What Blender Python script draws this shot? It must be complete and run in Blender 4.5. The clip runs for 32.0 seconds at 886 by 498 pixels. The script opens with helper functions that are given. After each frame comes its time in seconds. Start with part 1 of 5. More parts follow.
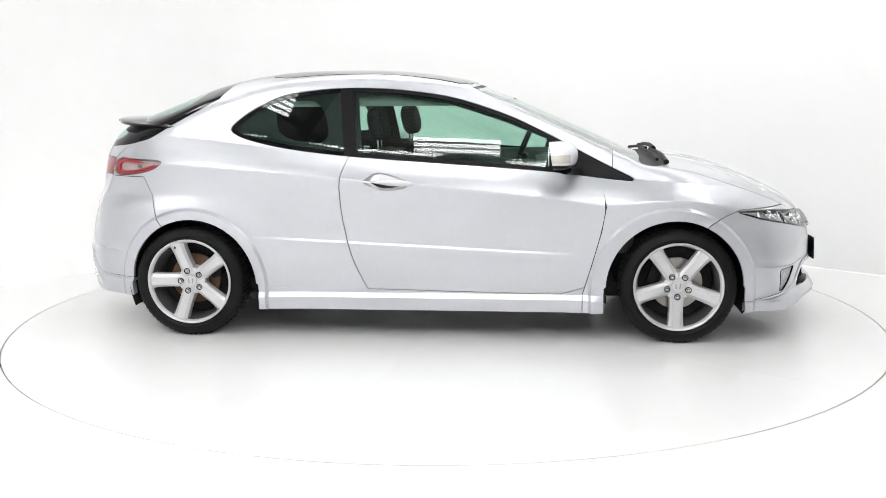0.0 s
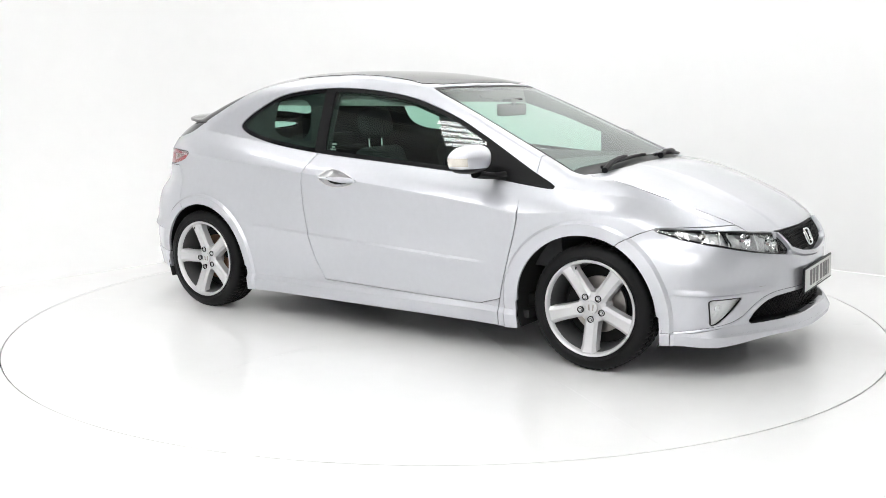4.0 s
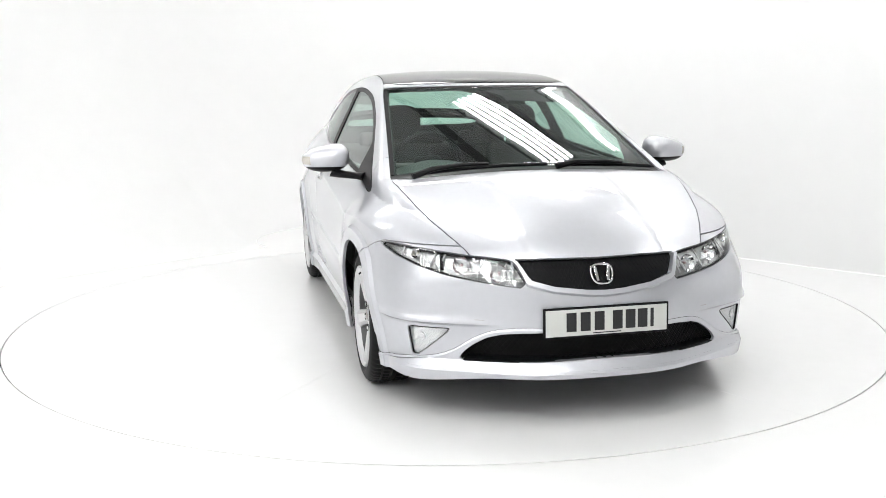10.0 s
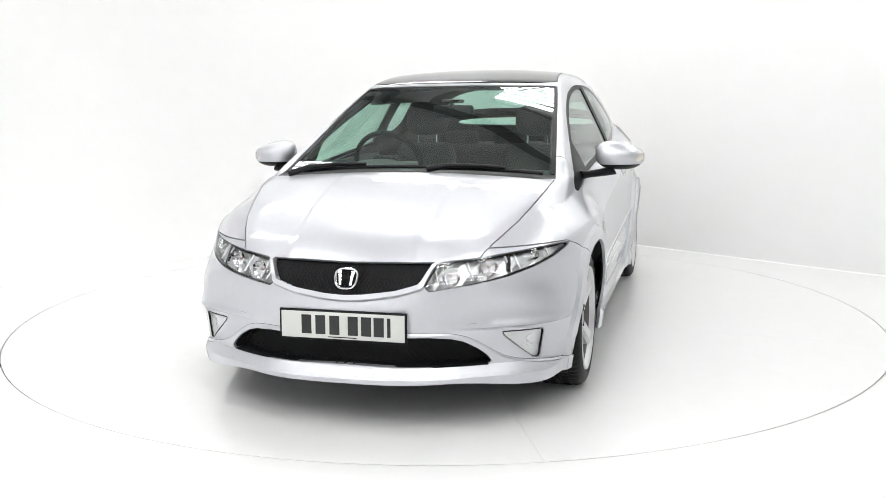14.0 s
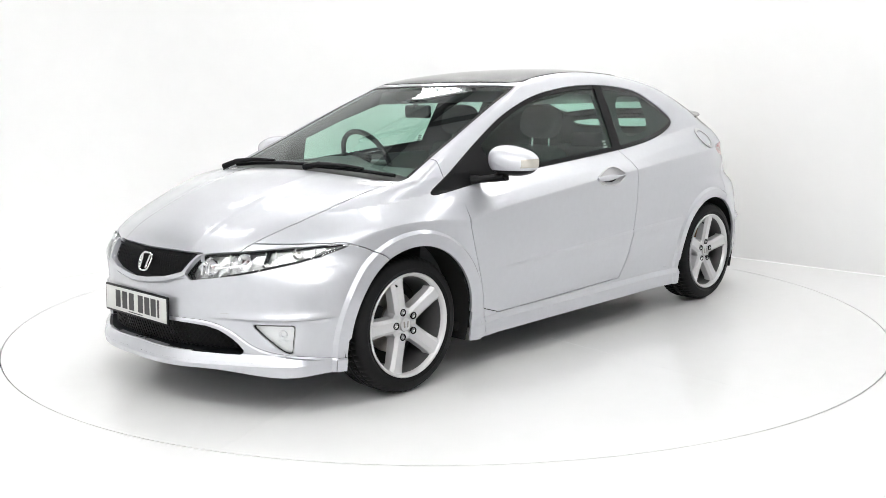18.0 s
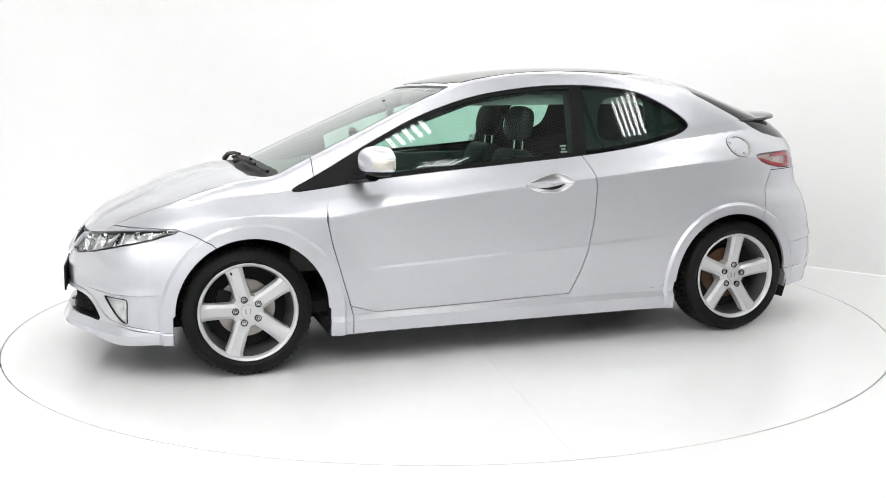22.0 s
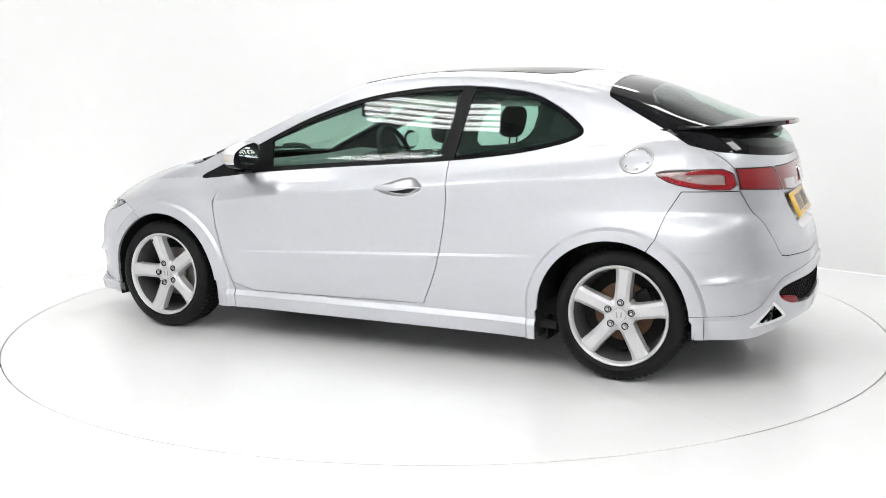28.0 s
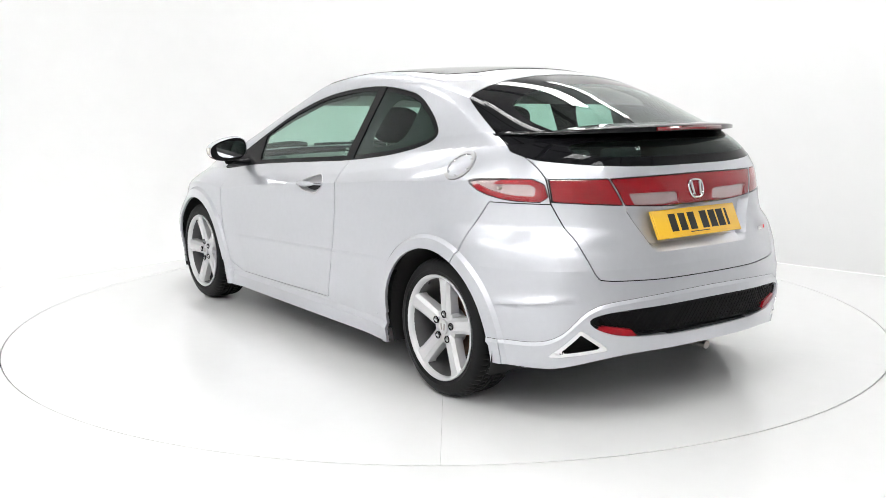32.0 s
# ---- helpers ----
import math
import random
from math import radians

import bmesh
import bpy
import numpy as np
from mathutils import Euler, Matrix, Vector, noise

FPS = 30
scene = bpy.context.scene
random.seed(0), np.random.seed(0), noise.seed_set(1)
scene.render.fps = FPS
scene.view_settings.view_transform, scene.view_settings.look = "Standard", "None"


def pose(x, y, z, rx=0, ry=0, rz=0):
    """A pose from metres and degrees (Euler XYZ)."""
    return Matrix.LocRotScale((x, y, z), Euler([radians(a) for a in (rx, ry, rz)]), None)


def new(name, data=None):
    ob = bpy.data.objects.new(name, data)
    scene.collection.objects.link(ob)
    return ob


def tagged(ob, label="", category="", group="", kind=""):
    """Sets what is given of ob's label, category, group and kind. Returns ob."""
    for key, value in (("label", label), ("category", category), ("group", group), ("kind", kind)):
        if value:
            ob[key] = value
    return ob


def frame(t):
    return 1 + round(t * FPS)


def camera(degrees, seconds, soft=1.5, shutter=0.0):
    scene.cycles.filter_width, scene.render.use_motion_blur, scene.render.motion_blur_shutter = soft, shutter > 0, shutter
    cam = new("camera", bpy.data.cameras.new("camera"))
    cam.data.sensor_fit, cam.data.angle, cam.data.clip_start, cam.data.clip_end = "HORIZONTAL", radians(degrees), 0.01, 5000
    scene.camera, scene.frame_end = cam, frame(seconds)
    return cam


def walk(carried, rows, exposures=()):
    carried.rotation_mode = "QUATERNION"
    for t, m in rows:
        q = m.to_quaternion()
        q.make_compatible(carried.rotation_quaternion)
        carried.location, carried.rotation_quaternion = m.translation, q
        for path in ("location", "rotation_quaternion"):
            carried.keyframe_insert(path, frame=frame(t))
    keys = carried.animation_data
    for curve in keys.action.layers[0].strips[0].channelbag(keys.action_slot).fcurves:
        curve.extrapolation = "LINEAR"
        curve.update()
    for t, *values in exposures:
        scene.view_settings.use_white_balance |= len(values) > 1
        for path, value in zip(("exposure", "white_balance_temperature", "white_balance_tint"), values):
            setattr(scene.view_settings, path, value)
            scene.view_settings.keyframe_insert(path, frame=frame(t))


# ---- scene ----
cam = camera(48.72, 32.0, soft=0.5)
EYE = pose(0, -5.8313, 1.3331, 0, 0, 0.132) @ pose(0, 0, 0, 80.65) @ pose(0, 0, 0, 0, 0, -0.486)
walk(cam, [(0.0, EYE), (32.0, EYE)], exposures=[(0.0, -0.45), (32.0, -0.45)])

# ---- world ----
world = bpy.data.worlds.new("world")
world.use_nodes = True
scene.world = world
world.node_tree.nodes["Background"].inputs[0].default_value = (1, 1, 1, 1)
world.node_tree.nodes["Background"].inputs[1].default_value = 0.02


# ---- materials ----
def material(name, color, rough=0.5, metal=0.0, vary=0.0, grain=60.0, bump=0.0, coat=0.0, emit=0.0, glass=0.0, spec=0.5):
    """A surface with colour variation at two scales, fine relief, and optional lacquer, glow or see-through share."""
    m = bpy.data.materials.new(name)
    m.use_nodes = True
    n, l = m.node_tree.nodes, m.node_tree.links
    b = n["Principled BSDF"]
    b.inputs["Base Color"].default_value = (*color, 1)
    b.inputs["Roughness"].default_value = rough
    b.inputs["Metallic"].default_value = metal
    b.inputs["Coat Weight"].default_value = coat
    b.inputs["Coat Roughness"].default_value = 0.03
    b.inputs["Specular IOR Level"].default_value = spec
    b.inputs["Transmission Weight"].default_value = glass
    if emit:
        b.inputs["Emission Color"].default_value = (*color, 1)
        b.inputs["Emission Strength"].default_value = emit
    if vary or bump:
        where = n.new("ShaderNodeTexCoord")
        fine, wide = n.new("ShaderNodeTexNoise"), n.new("ShaderNodeTexNoise")
        fine.inputs["Scale"].default_value, wide.inputs["Scale"].default_value = grain, grain / 25
        fine.inputs["Detail"].default_value = 3
        for k in (fine, wide):
            l.new(where.outputs["Object"], k.inputs["Vector"])
    if vary:
        both, tone, mix = n.new("ShaderNodeMath"), n.new("ShaderNodeMapRange"), n.new("ShaderNodeHueSaturation")
        l.new(fine.outputs["Fac"], both.inputs[0])
        l.new(wide.outputs["Fac"], both.inputs[1])
        l.new(both.outputs[0], tone.inputs["Value"])
        tone.inputs["From Min"].default_value, tone.inputs["From Max"].default_value = 0.5, 1.5
        tone.inputs["To Min"].default_value, tone.inputs["To Max"].default_value = 1 - vary, 1 + vary
        mix.inputs["Color"].default_value = (*color, 1)
        l.new(tone.outputs[0], mix.inputs["Value"])
        l.new(mix.outputs[0], b.inputs["Base Color"])
    if bump:
        rel = n.new("ShaderNodeBump")
        rel.inputs["Strength"].default_value, rel.inputs["Distance"].default_value = bump, 0.002
        l.new(fine.outputs["Fac"], rel.inputs["Height"])
        l.new(rel.outputs[0], b.inputs["Normal"])
    return m


def pane_material(name, tint, clear):
    """Thin glass: part of the light passes straight on with the tint, the rest mirrors."""
    m = bpy.data.materials.new(name)
    m.use_nodes = True
    n, l = m.node_tree.nodes, m.node_tree.links
    out = n["Material Output"]
    n.remove(n["Principled BSDF"])
    see, gloss, mix = n.new("ShaderNodeBsdfTransparent"), n.new("ShaderNodeBsdfGlossy"), n.new("ShaderNodeMixShader")
    slant, power, scale = n.new("ShaderNodeLayerWeight"), n.new("ShaderNodeMath"), n.new("ShaderNodeMapRange")
    see.inputs[0].default_value = (*tint, 1)
    gloss.inputs["Roughness"].default_value = 0.0
    gloss.inputs["Color"].default_value = (0.97, 1.0, 0.99, 1)
    slant.inputs["Blend"].default_value = 0.5
    power.operation = "POWER"
    power.inputs[1].default_value = 5.0
    scale.inputs["To Min"].default_value, scale.inputs["To Max"].default_value = clear, 1.0
    l.new(slant.outputs["Facing"], power.inputs[0])
    l.new(power.outputs[0], scale.inputs["Value"])
    l.new(scale.outputs[0], mix.inputs[0])
    l.new(see.outputs[0], mix.inputs[1])
    l.new(gloss.outputs[0], mix.inputs[2])
    l.new(mix.outputs[0], out.inputs[0])
    return m


PAINT = material("silver_paint", (0.550, 0.560, 0.595), 0.40, 0.68, vary=0.03, grain=900, coat=1.0)
WHITE_FLOOR = material("white_floor", (0.80, 0.80, 0.80), 0.19, vary=0.02, grain=9, bump=0.02, spec=0.5)
WHITE_WALL = material("white_wall", (0.79, 0.79, 0.79), 0.7, vary=0.015, grain=6, bump=0.03)
ROOF_SHEET = material("pale_roof_sheet", (0.55, 0.55, 0.55), 0.6, vary=0.15, grain=5)
BEAM = material("dark_steel_beam", (0.12, 0.12, 0.125), 0.5, vary=0.1, grain=12)
TUBE = material("lit_tube", (0.99, 0.99, 0.98), 0.5, emit=21.5)
GAP = material("dark_gap", (0.02, 0.02, 0.02), 0.9)
BRAKE_RED = material("dark_red_lens", (0.16, 0.008, 0.012), 0.15, coat=1.0)
RUBBER = material("tyre_rubber", (0.006, 0.006, 0.0064), 0.55, vary=0.2, grain=120, bump=0.15, spec=0.18)
ALLOY = material("silver_alloy", (0.58, 0.58, 0.59), 0.36, 0.4, vary=0.02, grain=300, coat=0.5)
# rim metal with the shade behind the spokes put into its colour
BARREL = material("shaded_barrel", (0.12, 0.12, 0.122), 0.5, 0.6, vary=0.1, grain=60)
CHROME_DULL = material("dull_chrome", (0.45, 0.45, 0.46), 0.28, 0.9, vary=0.05, grain=100)
CHROME = material("chrome", (0.78, 0.78, 0.79), 0.06, 1.0)
STEEL = material("worn_brake_steel", (0.36, 0.34, 0.32), 0.35, 0.9, vary=0.15, grain=40)
RUST = material("rusty_steel", (0.16, 0.09, 0.055), 0.7, 0.3, vary=0.3, grain=50)
BLACK = material("black_plastic", (0.007, 0.007, 0.008), 0.45, vary=0.1, grain=200, spec=0.16)
TRIM = material("satin_black_trim", (0.006, 0.006, 0.0065), 0.4, vary=0.08, grain=150, spec=0.12)
GLOSS = material("gloss_black", (0.005, 0.005, 0.006), 0.03, spec=0.25)
COWL_GREY = material("black_cowl_plastic", (0.010, 0.010, 0.011), 0.5, vary=0.1, grain=150, spec=0.2)
# grey of an unseen wall, standing in for the dim part of the hall
GREY_WALL = material("grey_stand_in_wall", (0.40, 0.40, 0.40), 0.8, vary=0.1, grain=4)
UNDER = material("dark_underbody", (0.01, 0.01, 0.01), 0.85, vary=0.2, grain=30)
PANE = pane_material("green_tinted_glass", (0.60, 0.80, 0.71), 0.045)
SCREEN = pane_material("windscreen_glass", (0.70, 0.88, 0.80), 0.10)
PRIVACY = pane_material("dark_rear_glass", (0.55, 0.75, 0.67), 0.045)
LENS = pane_material("clear_lens", (0.95, 0.96, 0.96), 0.05)
RED = material("red_reflector", (0.27, 0.003, 0.009), 0.3, vary=0.5, grain=60, bump=0.6, coat=0.1, spec=0.2)
PINK = material("pale_lens", (0.56, 0.42, 0.42), 0.25, 0.6, vary=0.2, grain=140, bump=0.8, coat=1.0)
FACET = material("faceted_reflector", (0.78, 0.78, 0.79), 0.25, 0.7, vary=0.08, grain=70, bump=0.12)
AMBER = material("pale_indicator_lens", (0.62, 0.59, 0.53), 0.15, 0.4, vary=0.1, grain=100, bump=0.3, coat=1.0)
MIRROR = material("mirror_glass", (0.85, 0.86, 0.87), 0.01, 1.0)
REFLECTOR = material("bright_reflector", (0.74, 0.74, 0.75), 0.22, 0.5, vary=0.08, grain=70, bump=0.4)
CLOTH = material("black_seat_cloth", (0.016, 0.016, 0.017), 0.9, vary=0.2, grain=400, bump=0.3)
DASH = material("dark_dashboard", (0.075, 0.077, 0.08), 0.6, vary=0.1, grain=300, bump=0.2)
GREY_TRIM = material("grey_interior_trim", (0.22, 0.22, 0.215), 0.7, vary=0.05, grain=200)
PLATE_WHITE = material("white_plate", (0.56, 0.57, 0.545), 0.35, vary=0.02, grain=80, coat=0.4)
PLATE_YELLOW = material("yellow_plate", (0.80, 0.47, 0.03), 0.3, vary=0.02, grain=80, coat=0.6)
PLATE_INK = material("black_plate_ink", (0.012, 0.012, 0.013), 0.35)
RED_MARK = material("red_letter", (0.5, 0.02, 0.03), 0.3)

# ---- the car's outer skin: one smooth solid, x ahead, y to its left, z up, origin on the floor between the axles ----
def spline(*knots):
    """A natural cubic through (x, value) knots, straight beyond its ends."""
    xs = np.array([k[0] for k in knots], float)
    ys = np.array([k[1] for k in knots], float)
    n, h = len(xs), np.diff(xs)
    a, r = np.eye(n), np.zeros(n)
    for i in range(1, n - 1):
        a[i, i - 1:i + 2] = h[i - 1], 2 * (h[i - 1] + h[i]), h[i]
        r[i] = 6 * ((ys[i + 1] - ys[i]) / h[i] - (ys[i] - ys[i - 1]) / h[i - 1])
    m = np.linalg.solve(a, r)

    def value(x):
        x = np.asarray(x, float)
        c = np.clip(x, xs[0], xs[-1])
        i = np.clip(np.searchsorted(xs, c) - 1, 0, n - 2)
        p, q, w = xs[i + 1] - c, c - xs[i], h[i]
        v = (m[i] * p ** 3 + m[i + 1] * q ** 3) / (6 * w) + (ys[i] / w - m[i] * w / 6) * p + (ys[i + 1] / w - m[i + 1] * w / 6) * q
        s0 = (ys[1] - ys[0]) / h[0] - h[0] / 6 * m[1]
        s1 = (ys[-1] - ys[-2]) / h[-1] + h[-1] / 6 * m[-2]
        return v + np.where(x < xs[0], (x - xs[0]) * s0, 0) + np.where(x > xs[-1], (x - xs[-1]) * s1, 0)
    return value


def smooth(x, a, b):
    t = np.clip((x - a) / (b - a), 0, 1)
    return t * t * (3 - 2 * t)


AXLE, HUB_Z = 1.3175, 0.31
FRONT_X, REAR_X = 1.1, -0.9          # where the rounded ends begin
ROOF = spline((-2.2, 1.02), (-1.99, 1.105), (-1.8, 1.172), (-1.66, 1.226), (-1.5, 1.287), (-1.3, 1.358), (-0.99, 1.420), (-0.568, 1.440), (-0.152, 1.425),
              (0.1, 1.3895), (0.215, 1.3605), (0.262, 1.341), (0.33, 1.3131), (0.562, 1.2165), (0.9, 1.068), (1.1, 0.976), (1.3, 0.881), (1.5, 0.782))
HOOD = spline((0.9, 0.962), (1.1, 0.957), (1.19, 0.953), (1.25, 0.950), (1.31, 0.946), (1.38, 0.938), (1.457, 0.922), (1.7, 0.846), (1.899, 0.758), (2.05, 0.675), (2.2, 0.575))


def TOP(x):
    """Height of the middle line: roof and screen, then the bonnet, with a soft hollow where they meet."""
    a, b, k = ROOF(x), HOOD(np.maximum(x, 0.9)), 0.016
    h = np.clip(0.5 + 0.5 * (a - b) / k, 0, 1)
    return b + (a - b) * h + k * h * (1 - h)


CROWN = spline((-2.1, 0.30), (-1.5, 0.36), (-1.1, 0.30), (-0.5, 0.14), (-0.1, 0.10), (0.3, 0.08), (0.8, 0.09), (1.15, 0.08), (1.6, 0.17), (2.1, 0.22))
NOSE = spline((0.1, 2.12), (0.2, 2.140), (0.27, 2.145), (0.35, 2.140), (0.48, 2.137), (0.55, 2.116), (0.62, 2.088), (0.75, 2.01), (1.2, 1.6))
TAIL = spline((0.1, -2.05), (0.3, -2.085), (0.5, -2.085), (0.6, -2.068), (0.66, -2.05), (0.72, -2.025), (0.80, -2.0), (0.907, -1.985), (1.0, -1.955), (1.2, -1.885))
CREASE = spline((-1.6, 0.958), (-1.35, 0.940), (-0.9, 0.910), (-0.45, 0.869), (0.0, 0.834), (0.47, 0.789), (0.75, 0.756), (0.925, 0.734), (1.07, 0.744), (1.3, 0.755), (1.5, 0.733), (1.7, 0.69))
BELT = spline((-1.5, 1.09), (-0.8, 1.017), (-0.447, 0.971), (0.123, 0.931), (0.723, 0.883), (1.07, 0.856), (1.6, 0.81))
LOWER = spline((0.1, 0.825), (0.25, 0.845), (0.38, 0.868), (0.5, 0.876), (0.62, 0.878), (1.0, 0.872))


def blister(z, ridge, along, a, b):
    """A long thin wedge that stands out above a ridge and fades towards its ends."""
    t = np.clip((along - a) / (b - a), 0, 1)
    d = z - ridge
    return np.where(d > 0, np.exp(-(d / 0.022) ** 2), np.exp(-(d / 0.006) ** 2)) * np.sin(math.pi * t) ** 0.8


def ramp(x, a, b):
    return np.clip((x - a) / (b - a), 0, 1)


FLARES = ((1.285, 0.285, 0.432), (-1.29, 0.29, 0.415))


def flare_r(x, z, xc, zc):
    """Distance from a wheel's middle, drawn out below it."""
    return np.hypot(x - xc, np.maximum(z - zc, 0) + np.minimum(z - zc, 0) * 0.3)


def LOW_CREASE(x):
    return 0.497 - 0.048 * (x - 0.1)


def POCKET(y, z):
    """How far a point lies outside the tailgate's plate recess, across the car."""
    return np.abs(y) - 0.62 * (z - 0.84) - 0.395


def half_width(x, z):
    """Half the body's width, before the ends are rounded off."""
    zc, zb = CREASE(x), BELT(x)
    low = LOWER(np.clip(z, 0.05, 1.0)) - 0.03 * smooth(-x, 0.8, 1.6) * smooth(z, 0.6, 0.95)
    yc = LOWER(np.clip(zc, 0.05, 1.0)) - 0.03 * smooth(-x, 0.8, 1.6) * smooth(zc, 0.6, 0.95) - 0.001
    yb = 0.772 - 0.05 * smooth(-x, 0.5, 1.4)
    u = (z - zc) / (zb - zc)
    mid = yc + (yb - yc) * (0.75 * u + 0.25 * u * np.abs(u))
    glass = yb - (z - zb) * 0.50 - 0.06 * (z - zb) ** 2
    k = 0.002 + 0.008 * smooth(x, 1.45, 1.65)
    up = np.where(z > zb, glass, mid)
    d = np.clip((z - zb) / 0.06, -1, 1)
    up = up - 0.004 * (1 - d * d)
    d = (low - up) / k
    y = low - k * (np.maximum(d, 0) + np.log1p(np.exp(-np.abs(d))))
    d = z - LOW_CREASE(x)
    crease_low = np.where(d > 0, 0.005 * (1 - ramp(d, 0, 0.013)), 0.005 * np.exp(-(d / 0.045) ** 2)) * smooth(x, -1.05, -0.6) * (1 - smooth(x, 0.60, 0.80))
    for xc, zc2, rf in FLARES:
        r = flare_r(x, z, xc, zc2)
        y = y + 0.014 * (1 - ramp(r, rf - 0.012, rf + 0.003)) + 0.014 * (1 - smooth(r, 0.40, 0.62)) * (1 - smooth(z, 0.6, 0.85))
    sill = 0.017 * (1 - ramp(z, 0.222, 0.250)) * smooth(x, -1.0, -0.93) * (1 - smooth(x, 0.88, 0.95))
    return np.maximum(y + crease_low + sill, 0.2)


LIP = spline((-0.1, 0.398), (0.0, 0.398), (0.30, 0.390), (0.464, 0.368), (0.52, 0.338), (0.578, 0.298), (0.652, 0.266), (0.746, 0.246), (0.838, 0.222), (0.95, 0.21))
SKIRT = spline((-0.1, 0.511), (0.0, 0.511), (0.30, 0.503), (0.481, 0.488), (0.57, 0.47), (0.63, 0.43), (0.68, 0.37), (0.727, 0.335), (0.80, 0.323), (0.95, 0.318))


def ring(x, y, z):
    """Signed measure to the upright sides, with rounded nose and tail."""
    w = half_width(np.clip(x, -1.75, 1.75), z)
    low_f = 1 - smooth(z, 0.45, 0.66)
    low_r = 1 - smooth(z, 0.68, 0.78)
    nf, nr = 2.7 + 1.5 * low_f, 3.1 + 1.1 * low_r
    bow = np.tanh(np.abs(y / 0.5) ** 3)
    ahead = np.clip(x - FRONT_X, 0, None) / (NOSE(z) - 0.142 * low_f * bow - FRONT_X)
    back = np.clip(REAR_X - x, 0, None) / (REAR_X - TAIL(z) - 0.062 * low_r * bow)
    n = np.where(x > 0, nf, nr)
    e = np.maximum(ahead, back)
    q = (np.power(e, n) + np.power(np.abs(y) / w + 1e-9, n)) ** (1 / n)
    return (q - 1) * w


def top_gap(x, y, z):
    ay = np.abs(y)
    bonnet = 0.007 * smooth(x, 1.25, 1.6) * (1 - smooth(ay, 0.262, 0.305)) - 0.003 * smooth(x, 1.3, 1.6) * np.exp(-((ay - 0.36) / 0.06) ** 2)
    return (z - TOP(x) - bonnet + CROWN(x) * np.power(ay, 2.3)) * 0.9


def FRONT_WEDGE(x):
    return 0.405 - 0.02 * (x - 1.75)


def REAR_WEDGE(x):
    return 0.475 - 0.10 * (x + 1.75)


def skin(x, y, z):
    """Below 0 inside the body, 0 on its skin."""
    a, b = ring(x, y, z), top_gap(x, y, z)
    k = 0.035 - 0.017 * smooth(x, -0.2, 0.3) + 0.06 * smooth(x, 1.05, 1.6) + 0.02 * smooth(-x, 0.8, 1.4)
    h = np.clip(0.5 + 0.5 * (a - b) / k, 0, 1)
    pocket = 0.03 * smooth(-x, 1.5, 1.8) * (1 - ramp(POCKET(y, z), -0.035, 0)) * ramp(z, 0.668, 0.698) * (1 - smooth(z, 0.835, 0.85))
    front = np.where(x > 1.3, blister(z, FRONT_WEDGE(x), x, 1.70, 2.06), 0.0)
    rear = np.where(x < -1.3, blister(z, REAR_WEDGE(x), -x, 1.66, 1.95), 0.0)
    return b + (a - b) * h + k * h * (1 - h) + pocket - 0.013 * front - 0.011 * rear


def skin_normal(p, e=0.001):
    x, y, z = p.T
    g = np.stack([skin(x + e, y, z) - skin(x - e, y, z), skin(x, y + e, z) - skin(x, y - e, z), skin(x, y, z + e) - skin(x, y, z - e)], -1)
    return g / np.maximum(np.linalg.norm(g, axis=1, keepdims=True), 1e-9)



# ---- mesh helpers ----
def link(name, v, f, mat, parent=None, label="", normals=None, flat=False):
    """One mesh object from vertices and faces."""
    me = bpy.data.meshes.new(name)
    v = np.asarray(v, float)
    me.from_pydata(v.tolist(), [], f.tolist() if isinstance(f, np.ndarray) else f)
    if flat:
        me.shade_flat()
    else:
        me.shade_smooth()
    if normals is not None:
        me.normals_split_custom_set_from_vertices(normals.tolist())
    me.materials.append(mat)
    ob = new(name, me)
    ob.parent = parent
    if label:
        ob["label"] = label
    return ob


def part(name, bm, mat, parent, label="", sharp=40):
    me = bpy.data.meshes.new(name)
    bmesh.ops.recalc_face_normals(bm, faces=bm.faces)
    lim = radians(sharp)
    for e in bm.edges:
        e.smooth = len(e.link_faces) == 2 and e.calc_face_angle(0) < lim
    for f in bm.faces:
        f.smooth = True
    bm.to_mesh(me)
    bm.free()
    me.materials.append(mat)
    ob = new(name, me)
    ob.parent = parent
    if label:
        ob["label"] = label
    return ob


def box(x0, y0, z0, x1, y1, z1, bevel=0.0, segments=2, bm=None):
    own = bmesh.new() if bm is None else bm
    r = bmesh.ops.create_cube(own, size=1)
    m = Matrix.Translation(((x0 + x1) / 2, (y0 + y1) / 2, (z0 + z1) / 2)) @ Matrix.Diagonal((x1 - x0, y1 - y0, z1 - z0, 1))
    bmesh.ops.transform(own, matrix=m, verts=r["verts"])
    if bevel:
        es = list({e for q in r["verts"] for e in q.link_edges})
        bmesh.ops.bevel(own, geom=es, offset=bevel, segments=segments, affect="EDGES", profile=0.5)
    return own


def lathe(profile, steps=64, axis="y"):
    """Turn (radius, along) pairs about an axis; a closed profile gives a closed ring."""
    v, f, n = [], [], len(profile)
    for i in range(steps):
        a = 2 * math.pi * i / steps
        for r, s in profile:
            c, d = r * math.cos(a), r * math.sin(a)
            v.append({"y": (c, s, d), "z": (c, d, s), "x": (s, c, d)}[axis])
    for i in range(steps):
        j = (i + 1) % steps
        for k in range(n - 1):
            f.append((i * n + k, i * n + k + 1, j * n + k + 1, j * n + k))
    return v, f


def bm_of(v, f, weld=1e-5):
    bm = bmesh.new()
    vs = [bm.verts.new(p) for p in v]
    for q in f:
        q = [vs[i] for i in dict.fromkeys(q)]
        if len(q) > 2:
            bm.faces.new(q)
    bmesh.ops.remove_doubles(bm, verts=bm.verts, dist=weld)
    return bm


